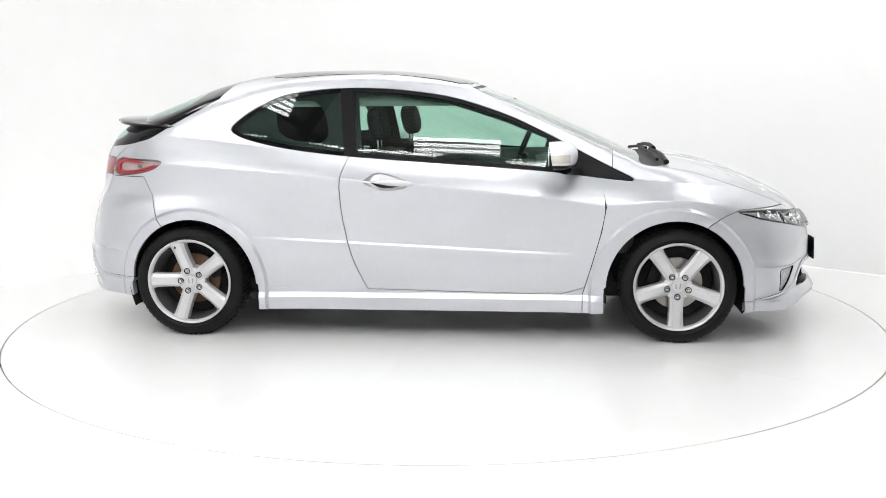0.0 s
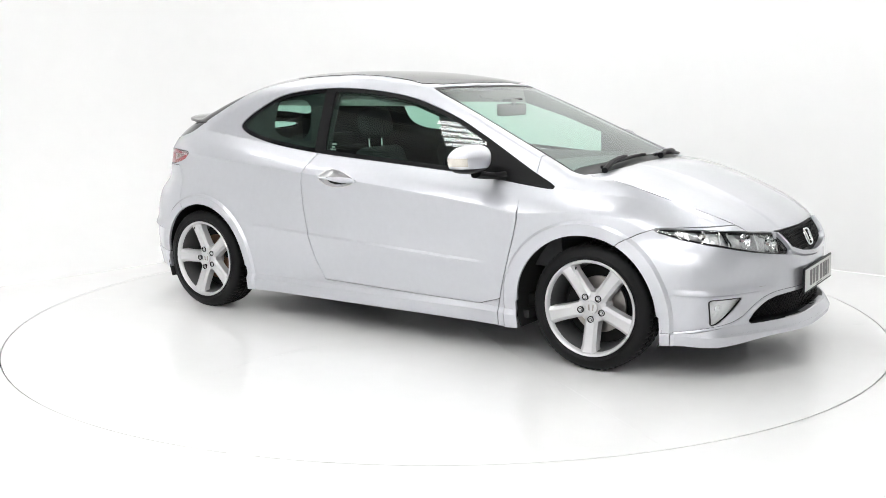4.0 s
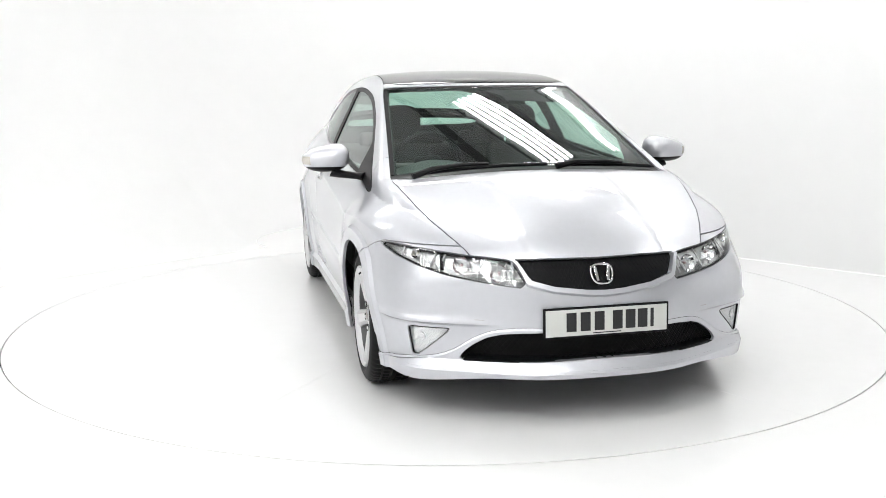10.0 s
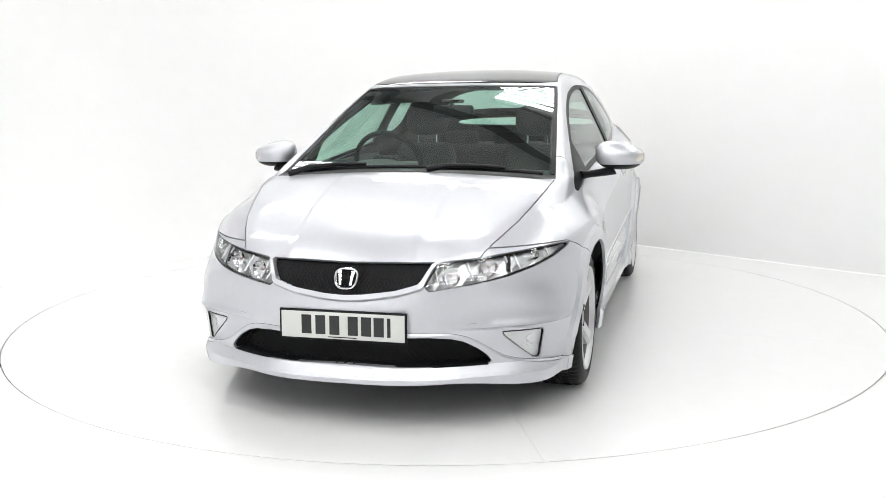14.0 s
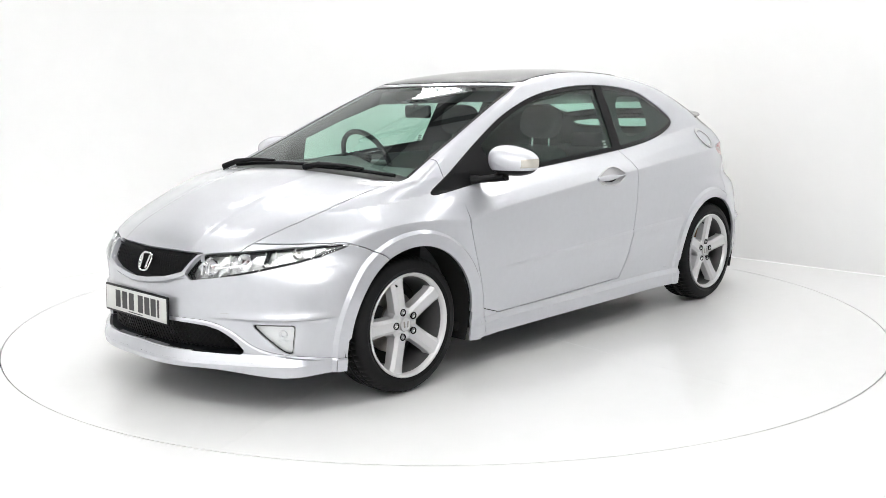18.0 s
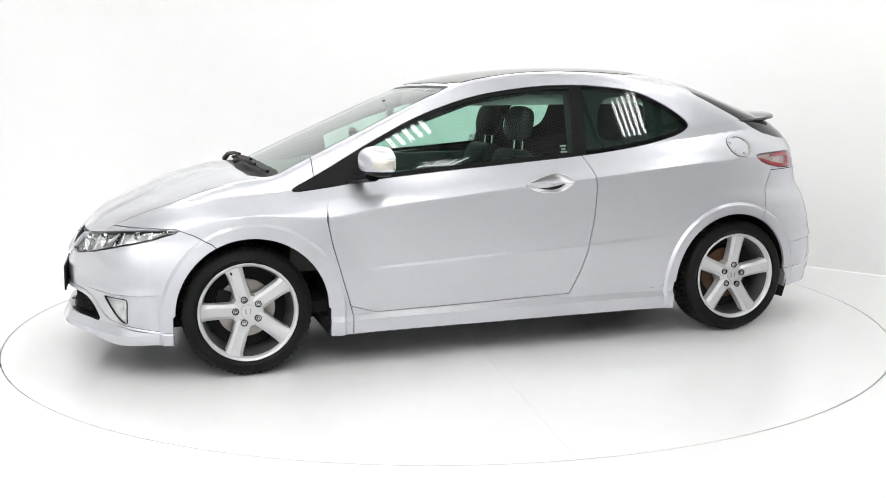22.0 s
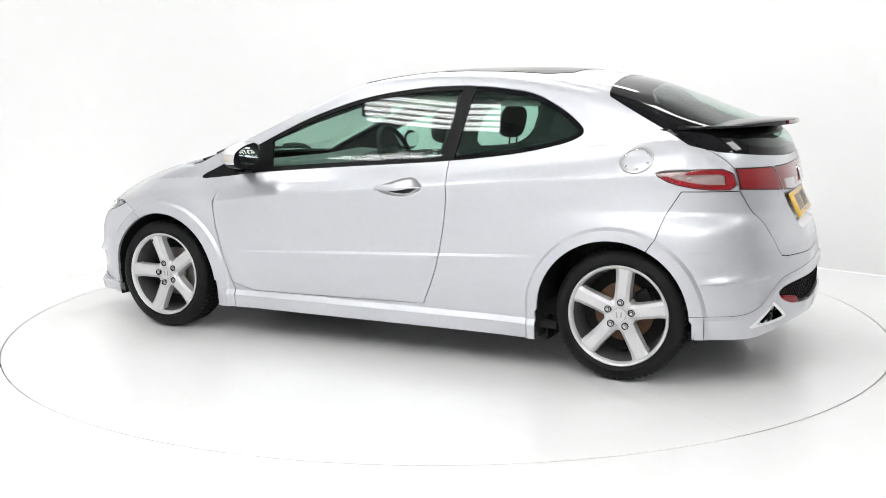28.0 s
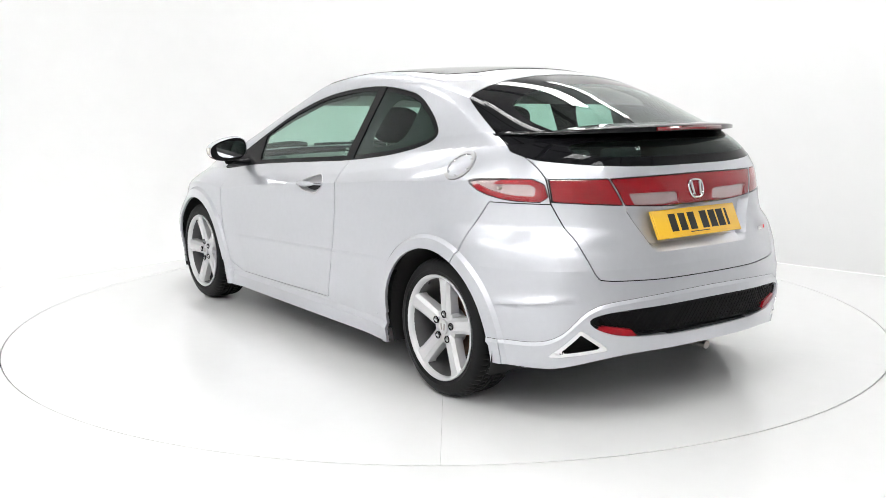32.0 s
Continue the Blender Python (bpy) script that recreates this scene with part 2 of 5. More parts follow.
def tube(points, radius, sides=8, bm=None):
    """A round bar along points; radius may be a list."""
    own = bmesh.new() if bm is None else bm
    pts = [Vector(p) for p in points]
    rad = radius if isinstance(radius, (list, tuple)) else [radius] * len(pts)
    rings = []
    for i, p in enumerate(pts):
        t = (pts[min(i + 1, len(pts) - 1)] - pts[max(i - 1, 0)]).normalized()
        a = t.orthogonal().normalized() if i == 0 else (prev - t * prev.dot(t)).normalized()
        prev = a
        b = t.cross(a)
        rings.append([own.verts.new(p + (a * math.cos(k * 2 * math.pi / sides) + b * math.sin(k * 2 * math.pi / sides)) * rad[i]) for k in range(sides)])
    for q, r in zip(rings, rings[1:]):
        for k in range(sides):
            own.faces.new((q[k], q[(k + 1) % sides], r[(k + 1) % sides], r[k]))
    own.faces.new(rings[0][::-1])
    own.faces.new(rings[-1])
    return own


def prism(outline, depth, m=None, bevel=0.0, bm=None):
    """An outline in x, y raised to a depth in z, then moved by m."""
    own = bmesh.new() if bm is None else bm
    lo = [own.verts.new((x, y, 0)) for x, y in outline]
    hi = [own.verts.new((x, y, depth)) for x, y in outline]
    n = len(lo)
    faces = [own.faces.new(lo[::-1]), own.faces.new(hi)]
    faces += [own.faces.new((lo[i], lo[(i + 1) % n], hi[(i + 1) % n], hi[i])) for i in range(n)]
    if bevel:
        r = bmesh.ops.bevel(own, geom=list(faces[1].edges), offset=bevel, segments=2, affect="EDGES", profile=0.5)
        vs = set(lo) | {q for q in hi if q.is_valid} | set(r["verts"])
    else:
        vs = set(lo + hi)
    if m is not None:
        bmesh.ops.transform(own, matrix=m, verts=list(vs))
    return own


def rounded(points, times=2, closed=True):
    """Cut the corners of an outline."""
    p = [np.array(q, float) for q in points]
    for _ in range(times):
        q = []
        n = len(p)
        for i in range(n if closed else n - 1):
            a, b = p[i], p[(i + 1) % n]
            q += [a * 0.78 + b * 0.22, a * 0.22 + b * 0.78]
        p = q if closed else [p[0]] + q + [p[-1]]
    return [tuple(k) for k in p]


def inside(u, w, outline):
    """Signed distance to a closed outline, above 0 inside it."""
    p = np.array(outline, float)
    q = np.roll(p, -1, 0)
    best = np.full(len(u), 1e9)
    odd = np.zeros(len(u), bool)
    for (ax, ay), (bx, by) in zip(p, q):
        dx, dy = bx - ax, by - ay
        t = np.clip(((u - ax) * dx + (w - ay) * dy) / (dx * dx + dy * dy + 1e-12), 0, 1)
        best = np.minimum(best, (u - ax - t * dx) ** 2 + (w - ay - t * dy) ** 2)
        if ay != by:
            odd ^= ((ay > w) != (by > w)) & (u < dx * (w - ay) / dy + ax)
    d = np.sqrt(best)
    return np.where(odd, d, -d)


def clip(mesh, value):
    """The share of (vertices, normals, triangles) where value(vertices) is above 0."""
    v, nn, tri = mesh
    f = value(v)
    f = np.where(np.abs(f) < 1e-7, 1e-7, f)
    ins = f > 0
    count = ins[tri].sum(1)
    keep = [tri[count == 3]]
    one, two = tri[count == 1], tri[count == 2]
    i1 = np.argmax(ins[one], 1) if len(one) else np.zeros(0, int)
    i2 = np.argmax(~ins[two], 1) if len(two) else np.zeros(0, int)
    r = np.arange
    a1, b1, c1 = one[r(len(one)), i1], one[r(len(one)), (i1 + 1) % 3], one[r(len(one)), (i1 + 2) % 3]
    a2, b2, c2 = two[r(len(two)), i2], two[r(len(two)), (i2 + 1) % 3], two[r(len(two)), (i2 + 2) % 3]
    pairs = np.concatenate([np.stack([a1, b1], 1), np.stack([a1, c1], 1), np.stack([a2, b2], 1), np.stack([a2, c2], 1)])
    if len(pairs):
        uniq, inv = np.unique(np.sort(pairs, 1), axis=0, return_inverse=True)
        inv = inv.reshape(-1) + len(v)
        fa, fb = f[uniq[:, 0]], f[uniq[:, 1]]
        t = (fa / (fa - fb))[:, None]
        v = np.concatenate([v, v[uniq[:, 0]] * (1 - t) + v[uniq[:, 1]] * t])
        m = nn[uniq[:, 0]] * (1 - t) + nn[uniq[:, 1]] * t
        nn = np.concatenate([nn, m / np.linalg.norm(m, axis=1, keepdims=True)])
        k1, k2 = len(one), len(two)
        ab1, ac1, ab2, ac2 = inv[:k1], inv[k1:2 * k1], inv[2 * k1:2 * k1 + k2], inv[2 * k1 + k2:]
        keep += [np.stack([a1, ab1, ac1], 1), np.stack([ab2, b2, c2], 1), np.stack([ab2, c2, ac2], 1)]
    tri = np.concatenate(keep)
    used = np.unique(tri)
    to = np.full(len(v), -1)
    to[used] = r(len(used))
    return v[used], nn[used], to[tri]


def both_sides(mesh):
    """A half and its mirror image as one mesh, for what crosses the middle."""
    v, nn, tri = mesh
    flip = np.array([1, -1, 1])
    i = np.arange(len(v))
    to = np.where(np.abs(v[:, 1]) < 1e-6, i, i + len(v))
    return np.concatenate([v, v * flip]), np.concatenate([nn, nn * flip]), np.concatenate([tri, to[tri[:, ::-1]]])


def other_side(mesh):
    v, nn, tri = mesh
    flip = np.array([1, -1, 1])
    return v * flip, nn * flip, tri[:, ::-1]


def sheet(name, mesh, mat, parent, label="", depth=0.014, raised=0.0):
    """A panel with its edges turned in by depth, lifted off the skin by raised."""
    v, nn, tri = mesh
    used, tri = np.unique(tri, return_inverse=True)
    v, nn, tri = v[used], nn[used], tri.reshape(-1, 3)
    v = v + nn * raised
    e = np.concatenate([tri[:, [0, 1]], tri[:, [1, 2]], tri[:, [2, 0]]])
    _, place = np.unique(np.round(v, 5), axis=0, return_inverse=True)
    key = np.sort(place.reshape(-1)[e], 1)
    _, first, cnt = np.unique(key, axis=0, return_index=True, return_counts=True)
    rim = e[first[cnt == 1]]
    mid = np.abs(v[rim[:, 0], 1]) + np.abs(v[rim[:, 1], 1]) > 1e-5
    rim = rim[mid]
    if depth and len(rim):
        a, b = rim[:, 0], rim[:, 1]
        k, n0 = len(rim), len(v)
        out = np.cross(v[b] - v[a], nn[a])
        out /= np.maximum(np.linalg.norm(out, axis=1, keepdims=True), 1e-9)
        v2 = np.concatenate([v, v[a], v[b], v[b] - nn[b] * depth, v[a] - nn[a] * depth])
        nn = np.concatenate([nn, out, out, out, out])
        i = np.arange(k)
        tri = np.concatenate([tri, np.stack([n0 + i + k, n0 + i, n0 + i + 3 * k], 1), np.stack([n0 + i + k, n0 + i + 3 * k, n0 + i + 2 * k], 1)])
        v = v2
    return link(name, v, tri, mat, parent, label, nn)



def skin_mesh(steps_end=200, steps_side=180, steps_up=225):
    """The left half of the skin as a fine net, shot outwards from a spine inside the car."""
    phi = np.linspace(0, math.pi / 2, steps_end)
    xs = np.linspace(REAR_X, FRONT_X, steps_side)[1:-1]
    ox = np.concatenate([np.full(steps_end, REAR_X), xs, np.full(steps_end, FRONT_X)])
    hx = np.concatenate([-np.cos(phi), 0 * xs, np.sin(phi)])
    hy = np.concatenate([np.sin(phi), 0 * xs + 1, np.cos(phi)])
    hy[0] = hy[-1] = 0
    el = np.radians(np.linspace(-36, 90, steps_up))
    o = np.stack([ox, 0 * ox, 0 * ox + 0.55], 1)[:, None, :] + np.zeros((1, steps_up, 1))
    w = np.stack([hx[:, None] * np.cos(el), hy[:, None] * np.cos(el), np.zeros(len(hx))[:, None] + np.sin(el)], -1)
    o, w = o.reshape(-1, 3), w.reshape(-1, 3)
    lo, hi = np.full(len(o), 0.05), np.full(len(o), 2.2)
    for _ in range(22):
        m = (lo + hi) / 2
        p = o + w * m[:, None]
        out = skin(p[:, 0], p[:, 1], p[:, 2]) > 0
        hi, lo = np.where(out, m, hi), np.where(out, lo, m)
    p = o + w * lo[:, None]
    n = len(ox)
    i = np.arange(n * steps_up).reshape(n, steps_up)
    a, b, c, d = i[:-1, :-1].ravel(), i[1:, :-1].ravel(), i[1:, 1:].ravel(), i[:-1, 1:].ravel()
    tri = np.concatenate([np.stack([a, c, b], 1), np.stack([a, d, c], 1)])
    nn = skin_normal(p)
    centre = np.abs(p[:, 1]) < 1e-6
    nn[centre, 1] = 0
    p[centre, 1] = 0
    return p, nn / np.linalg.norm(nn, axis=1, keepdims=True), tri


def split(mesh, f, eps=0.004, spare=None):
    """Cut the net along f = 0 and give each side of the cut the slope of its own side, so that the crease is sharp."""
    out = []
    for q in (1, -1):
        v, nn, tri = clip(mesh, lambda p: q * f(p))
        edge = np.abs(f(v)) < 1e-4
        for _ in range(2):
            p = v[edge]
            v[edge] = p - skin_normal(p) * skin(*p.T)[:, None]
        g = q * f(v)
        near = g < eps
        if spare is not None:
            near &= ~spare(v)
        p, h = v[near], 1e-4
        grad = np.stack([f(p + h * a) - f(p - h * a) for a in np.eye(3)], -1) / (2 * h) * q
        grad /= np.maximum((grad ** 2).sum(1, keepdims=True), 1e-6)
        moved = skin_normal(p + grad * (eps - g[near])[:, None])
        on = v[near, 1] < 1e-6
        moved[on, 1] = 0
        nn = nn.copy()
        nn[near] = moved / np.linalg.norm(moved, axis=1, keepdims=True)
        out.append((v, nn, tri))
    (v, a, s), (w, b, t) = out
    return np.concatenate([v, w]), np.concatenate([a, b]), np.concatenate([s, t + len(v)])


def displace(mesh, height):
    """Move a net along its slope by height and work the slopes out anew."""
    v, nn, tri = mesh
    p = v + nn * height(v)[:, None]
    c = np.cross(p[tri[:, 1]] - p[tri[:, 0]], p[tri[:, 2]] - p[tri[:, 0]])
    m = np.zeros_like(p)
    for k in range(3):
        np.add.at(m, tri[:, k], c)
    m[np.abs(v[:, 1]) < 1e-6, 1] = 0
    m /= np.maximum(np.linalg.norm(m, axis=1, keepdims=True), 1e-12)
    m = np.where((m * nn).sum(1, keepdims=True) < 0, -m, m)
    return p, m, tri


def creased_skin():
    m = split(skin_mesh(), lambda v: v[:, 2] - CREASE(np.clip(v[:, 0], -1.75, 1.75)))
    m = split(m, lambda v: v[:, 2] - LOW_CREASE(v[:, 0]), 0.003)
    m = split(m, lambda v: v[:, 2] - LOW_CREASE(v[:, 0]) - 0.013, 0.003)
    m = split(m, lambda v: v[:, 2] - 0.612 + 0.3 * np.clip(v[:, 0] + 1.3, 0, 1), 0.024, lambda v: flare_r(v[:, 0], v[:, 2], *FLARES[1][:2]) < 0.45)
    for z in (0.222, 0.250):
        m = split(m, lambda v: v[:, 2] - z, 0.003, lambda v: np.abs(v[:, 0]) > 0.92)
    for line, a, b in ((FRONT_WEDGE, 1.72, 2.04), (REAR_WEDGE, -1.93, -1.68)):
        m = split(m, lambda v: v[:, 2] - line(v[:, 0]), 0.003, lambda v: (v[:, 0] < a) | (v[:, 0] > b))
    for xc, zc, rf in FLARES:
        for r in (rf - 0.012, rf + 0.003):
            m = split(m, lambda v: flare_r(v[:, 0], v[:, 2], xc, zc) - r, 0.003)
    for r in (-0.035, 0.0):
        m = split(m, lambda v: POCKET(v[:, 1], v[:, 2]) - r, 0.003, lambda v: (v[:, 0] > -1.5) | (v[:, 2] < 0.66) | (v[:, 2] > 0.86))
    for z in (0.668, 0.698):
        m = split(m, lambda v: v[:, 2] - z, 0.003, lambda v: (v[:, 0] > -1.5) | (np.abs(v[:, 1]) > 0.42))
    return m



# ---- turning table and its rows ----
def turn(t):
    """Heading of the turntable in degrees at t seconds."""
    return -5.327 - 7.1348 * t - 0.00123 * (t - 16) ** 2


CAR_ON_TABLE = pose(-0.0257, 0.1589, 0.0, 0.24, 0, 0)

# ---- the car ----
car = tagged(new("car"), "silver three-door hatchback car with five-spoke alloy wheels, parked on a turntable", "car")
HALF = creased_skin()
GAPW = 0.0021


def side(outline):
    return lambda v: inside(v[:, 0], v[:, 2], outline)


def ahead(outline):
    return lambda v: np.minimum(inside(v[:, 1], v[:, 2], outline), v[:, 0] - 1.0)


def behind(outline):
    return lambda v: np.minimum(inside(v[:, 1], v[:, 2], outline), -1.3 - v[:, 0])


def above(outline):
    return lambda v: np.minimum(inside(v[:, 0], v[:, 1], outline), v[:, 2] - 0.6)


def region(keep, cut, gap=GAPW, base=None):
    """The skin inside all of keep and outside all of cut, less half a shut line."""
    m = HALF if base is None else base
    for f in keep:
        m = clip(m, lambda v, f=f: f(v) - gap)
    for f in cut:
        m = clip(m, lambda v, f=f: -f(v) - gap)
    return m


WINDOW = rounded([(-1.112, 1.122), (-1.03, 1.073), (-0.797, 1.020), (-0.442, 0.977), (0.126, 0.937), (0.426, 0.915), (0.724, 0.889), (0.905, 0.864),
                  (1.125, 0.842), (0.940, 0.930), (0.679, 1.068), (0.421, 1.192), (0.112, 1.291), (-0.2, 1.333), (-0.451, 1.342), (-0.637, 1.330), (-0.835, 1.302), (-1.015, 1.206)])
DOOR = rounded([(0.906, 0.90), (0.937, 0.724), (0.914, 0.595), (0.873, 0.445), (0.819, 0.251), (0.28, 0.258), (-0.22, 0.269), (-0.318, 0.270), (-0.328, 0.271), (-0.331, 0.279), (-0.345, 0.310), (-0.385, 0.395), (-0.419, 0.493), (-0.456, 0.676),
                (-0.470, 0.855), (-0.425, 1.0), (-0.3, 1.1), (0.5, 1.1)], 1)
WING = [(0.819, 0.05), (0.819, 0.251), (0.873, 0.445), (0.914, 0.595), (0.937, 0.724), (0.905, 0.866), (0.972, 0.91), (0.985, 1.3), (3, 1.3), (3, 0.05)]
FRONT = [(1.625, 0.70), (1.55, 0.672), (1.47, 0.63), (1.44, 0.60), (1.44, 0.02), (3, 0.02), (3, 0.70)]
BONNET = [(1.30, -0.1), (1.295, 0.35), (1.268, 0.6), (1.235, 0.693), (1.391, 0.681), (1.56, 0.648), (1.704, 0.611), (1.82, 0.567), (1.922, 0.519), (2.3, 0.36), (2.3, -0.1)]
SCREEN_LINE = [(1.297, -0.1), (1.292, 0.35), (1.262, 0.6), (1.205, 0.690), (1.12, 0.678), (0.7, 0.618), (0.30, 0.562), (0.225, 0.545), (0.245, 0.3), (0.252, 0), (0.252, -0.1)]
COWL = [(1.32, -0.1), (1.315, 0.35), (1.285, 0.6), (1.24, 0.70), (1.13, 0.70), (1.125, 0.58), (1.145, 0.35), (1.155, 0), (1.155, -0.1)]
LAMP = rounded([(0.306, 0.548), (0.351, 0.648), (0.385, 0.657), (0.52, 0.669), (0.68, 0.687), (0.80, 0.695), (0.822, 0.690), (0.751, 0.637), (0.593, 0.590), (0.442, 0.565)], 1)
GRILLE = [(-0.1, 0.532), (0, 0.532), (0.077, 0.536), (0.206, 0.553), (0.297, 0.578), (0.341, 0.655), (0.2, 0.656), (0, 0.653), (-0.1, 0.653)]
INTAKE = rounded([(-0.3, 0.368), (0.0, 0.368), (0.3, 0.374), (0.44, 0.360), (0.53, 0.305), (0.572, 0.250), (0.45, 0.250), (0.0, 0.262), (-0.3, 0.262)], 1)
FOG = [(0.606, 0.378), (0.600, 0.374), (0.600, 0.368), (0.708, 0.264), (0.717, 0.258), (0.728, 0.258), (0.733, 0.264), (0.748, 0.368), (0.746, 0.376), (0.740, 0.378)]
ROOF_GLASS = rounded([(0.222, -0.4), (0.222, 0.0), (0.197, 0.543), (0.0, 0.512), (-0.5, 0.485), (-0.93, 0.455), (-0.96, 0.0), (-0.96, -0.4)], 1)
REAR_GLASS = [(-1.175, 1.6), (-1.165, 1.34), (-1.187, 1.287), (-1.453, 1.142), (-1.577, 1.069), (-1.70, 1.040), (-1.837, 1.025), (-1.925, 1.014), (-1.95, 1.010), (-2.6, 1.008), (-2.6, 1.6)]
SPOILER_LINE = [(-1.0, 1.118), (-1.453, 1.142), (-1.70, 1.150), (-2.6, 1.16), (-2.6, 1.9), (-1.0, 1.9)]
TAIL_OUTER = rounded([(-1.452, 0.946), (-1.49, 0.960), (-1.6, 0.964), (-1.765, 0.967), (-1.80, 0.875), (-1.657, 0.876), (-1.525, 0.903)], 1)
TAIL_INNER = [(0.650, 0.967), (0.447, 0.967), (0.400, 0.860), (0.54, 0.869), (0.650, 0.876)]
TAIL_MID = [(0.440, 0.967), (0.393, 0.859), (0.2, 0.846), (0, 0.838), (-0.1, 0.838), (-0.1, 0.972), (0, 0.972), (0.2, 0.971)]
GATE = [(-0.1, 0.562), (0.3, 0.563), (0.50, 0.568), (0.548, 0.575), (0.565, 0.60), (0.590, 0.675), (0.624, 0.774), (0.654, 0.87), (0.656, 0.967), (0.664, 1.045), (0.664, 1.075), (-0.1, 1.08)]
REAR = [(-1.572, 0.868), (-1.512, 0.765), (-1.48, 0.66), (-1.44, 0.60), (-1.44, 0.02), (-3, 0.02), (-3, 0.868)]
REAR_GRILLE = rounded([(-0.3, 0.334), (0, 0.334), (0.218, 0.335), (0.467, 0.345), (0.569, 0.379), (0.605, 0.418), (0.55, 0.44), (0.417, 0.452), (0.2, 0.459), (0, 0.46), (-0.3, 0.46)])
EXHAUST = [(0.714, 0.266), (0.711, 0.275), (0.633, 0.374), (0.625, 0.376), (0.527, 0.302), (0.526, 0.293)]


def arches(v):
    """Above 0 inside the wheel openings."""
    d = np.full(len(v), -1.0)
    for xc, r in ((1.295, 0.355), (-1.285, 0.35)):
        dx, dz = v[:, 0] - xc, v[:, 2] - 0.297
        d = np.maximum(d, r - np.hypot(dx * np.where(dz < 0, 0.97, 1), np.maximum(dz, 0)))
    return np.minimum(d, np.abs(v[:, 1]) - 0.4)


def hem(v):
    x, y, z = v.T
    return z - (0.155 + 0.012 * smooth(x, 1.4, 1.8) + 0.028 * smooth(x, 1.86, 2.08) + 0.062 * smooth(-x, 1.45, 1.62) + 0.06 * smooth(-x, 1.85, 2.08))


HALF = clip(clip(HALF, hem), lambda v: -arches(v))
w_side = side(WINDOW)
f_bonnet, f_screen, f_front, f_wing, f_rear = (lambda v, f=above(BONNET): np.minimum(f(v), v[:, 2] - 0.644)), above(SCREEN_LINE), side(FRONT), side(WING), side(REAR)
f_lamp, f_grille, f_intake, f_fog = ahead(LAMP), ahead(GRILLE), ahead(INTAKE), ahead(FOG)
f_roof, f_glass, f_tail, f_in, f_mid, f_gate = above(ROOF_GLASS), side(REAR_GLASS), side(TAIL_OUTER), behind(TAIL_INNER), behind(TAIL_MID), behind(GATE)
f_rgrille, f_exhaust, f_door = behind(REAR_GRILLE), behind(EXHAUST), side(DOOR)

def f_lip(v):
    return np.minimum(LIP(v[:, 1]) - v[:, 2], v[:, 0] - 1.44)


def f_skirt(v):
    return np.minimum(SKIRT(v[:, 1]) - v[:, 2], -1.44 - v[:, 0])


def proud(mesh, f, low, high, width):
    """A net that stands out from the skin beyond the line f = 0, with a crisp bevel of that width."""
    a, b = clip(mesh, lambda v: f(v) - width), clip(mesh, lambda v: width - f(v))
    a, b = (displace(m, lambda v: low + (high - low) * ramp(f(v), 0, width)) for m in (a, b))
    return np.concatenate([a[0], b[0]]), np.concatenate([a[1], b[1]]), np.concatenate([a[2], b[2] + len(a[0])])



def pair(name, mesh, mat, label="", depth=0.014, raised=0.0, parents=(car, car)):
    return (sheet(name, mesh, mat, parents[0], label, depth, raised), sheet(name, other_side(mesh), mat, parents[1], label, depth, raised))


bonnet = sheet("bonnet", both_sides(region([f_bonnet], [f_lamp, f_grille])), PAINT, car, "silver bonnet")
wings = pair("wing", region([f_wing], [f_bonnet, f_front, f_lamp, f_screen, w_side, f_grille]), PAINT)
front_bumper = sheet("front_bumper", both_sides(region([lambda v: -f_lip(v)], [], 0.0006, region([f_front], [f_bonnet, f_lamp, f_grille, f_intake, f_fog]))), PAINT, car, "silver front bumper")
def shelf(v):
    """How far the lip juts out below the intake."""
    return 0.030 * ramp(v[:, 2], 0.252, 0.212) * smooth(v[:, 0], 1.70, 1.88)


lip_mesh = proud(region([f_lip], [f_intake, f_fog], 0.0006), lambda v: LIP(v[:, 1]) - v[:, 2], 0.001, 0.006, 0.009)
cuts = [displace(region([lambda v: v[:, 2] - a, lambda v: b - v[:, 2]], [], 0.0, lip_mesh), shelf) for a, b in ((0.252, 0.9), (0.212, 0.252), (0.0, 0.212))]
starts = np.cumsum([0] + [len(c[0]) for c in cuts])
lip_mesh = tuple(np.concatenate([c[k] + (starts[i] if k == 2 else 0) for i, c in enumerate(cuts)]) for k in range(3))
front_lip = sheet("front_lip", both_sides(lip_mesh), PAINT, car, "silver front spoiler lip", 0.03)
HANDLE = rounded([(-0.350, 0.850), (-0.282, 0.900), (-0.20, 0.890), (-0.065, 0.842), (-0.135, 0.806), (-0.262, 0.800)], 1)
doors = pair("door", region([f_door], [w_side, side(HANDLE)]), PAINT)
FUEL = [(-1.366 + 0.075 * math.cos(a), 1.004 + 0.058 * math.sin(a)) for a in np.linspace(0, 2 * math.pi, 40, endpoint=False)]
f_fuel = side(FUEL)


def f_seam(v):
    """The joint between the sill and the rear flank, from the door to the wheel arch."""
    x, y, z = v.T
    return np.minimum(np.minimum(0.0016 - np.abs(z - 0.2705 - 0.025 * smooth(-x, 0.80, 0.97)), np.minimum(-0.325 - x, x + 1.0)), np.abs(y) - 0.4)


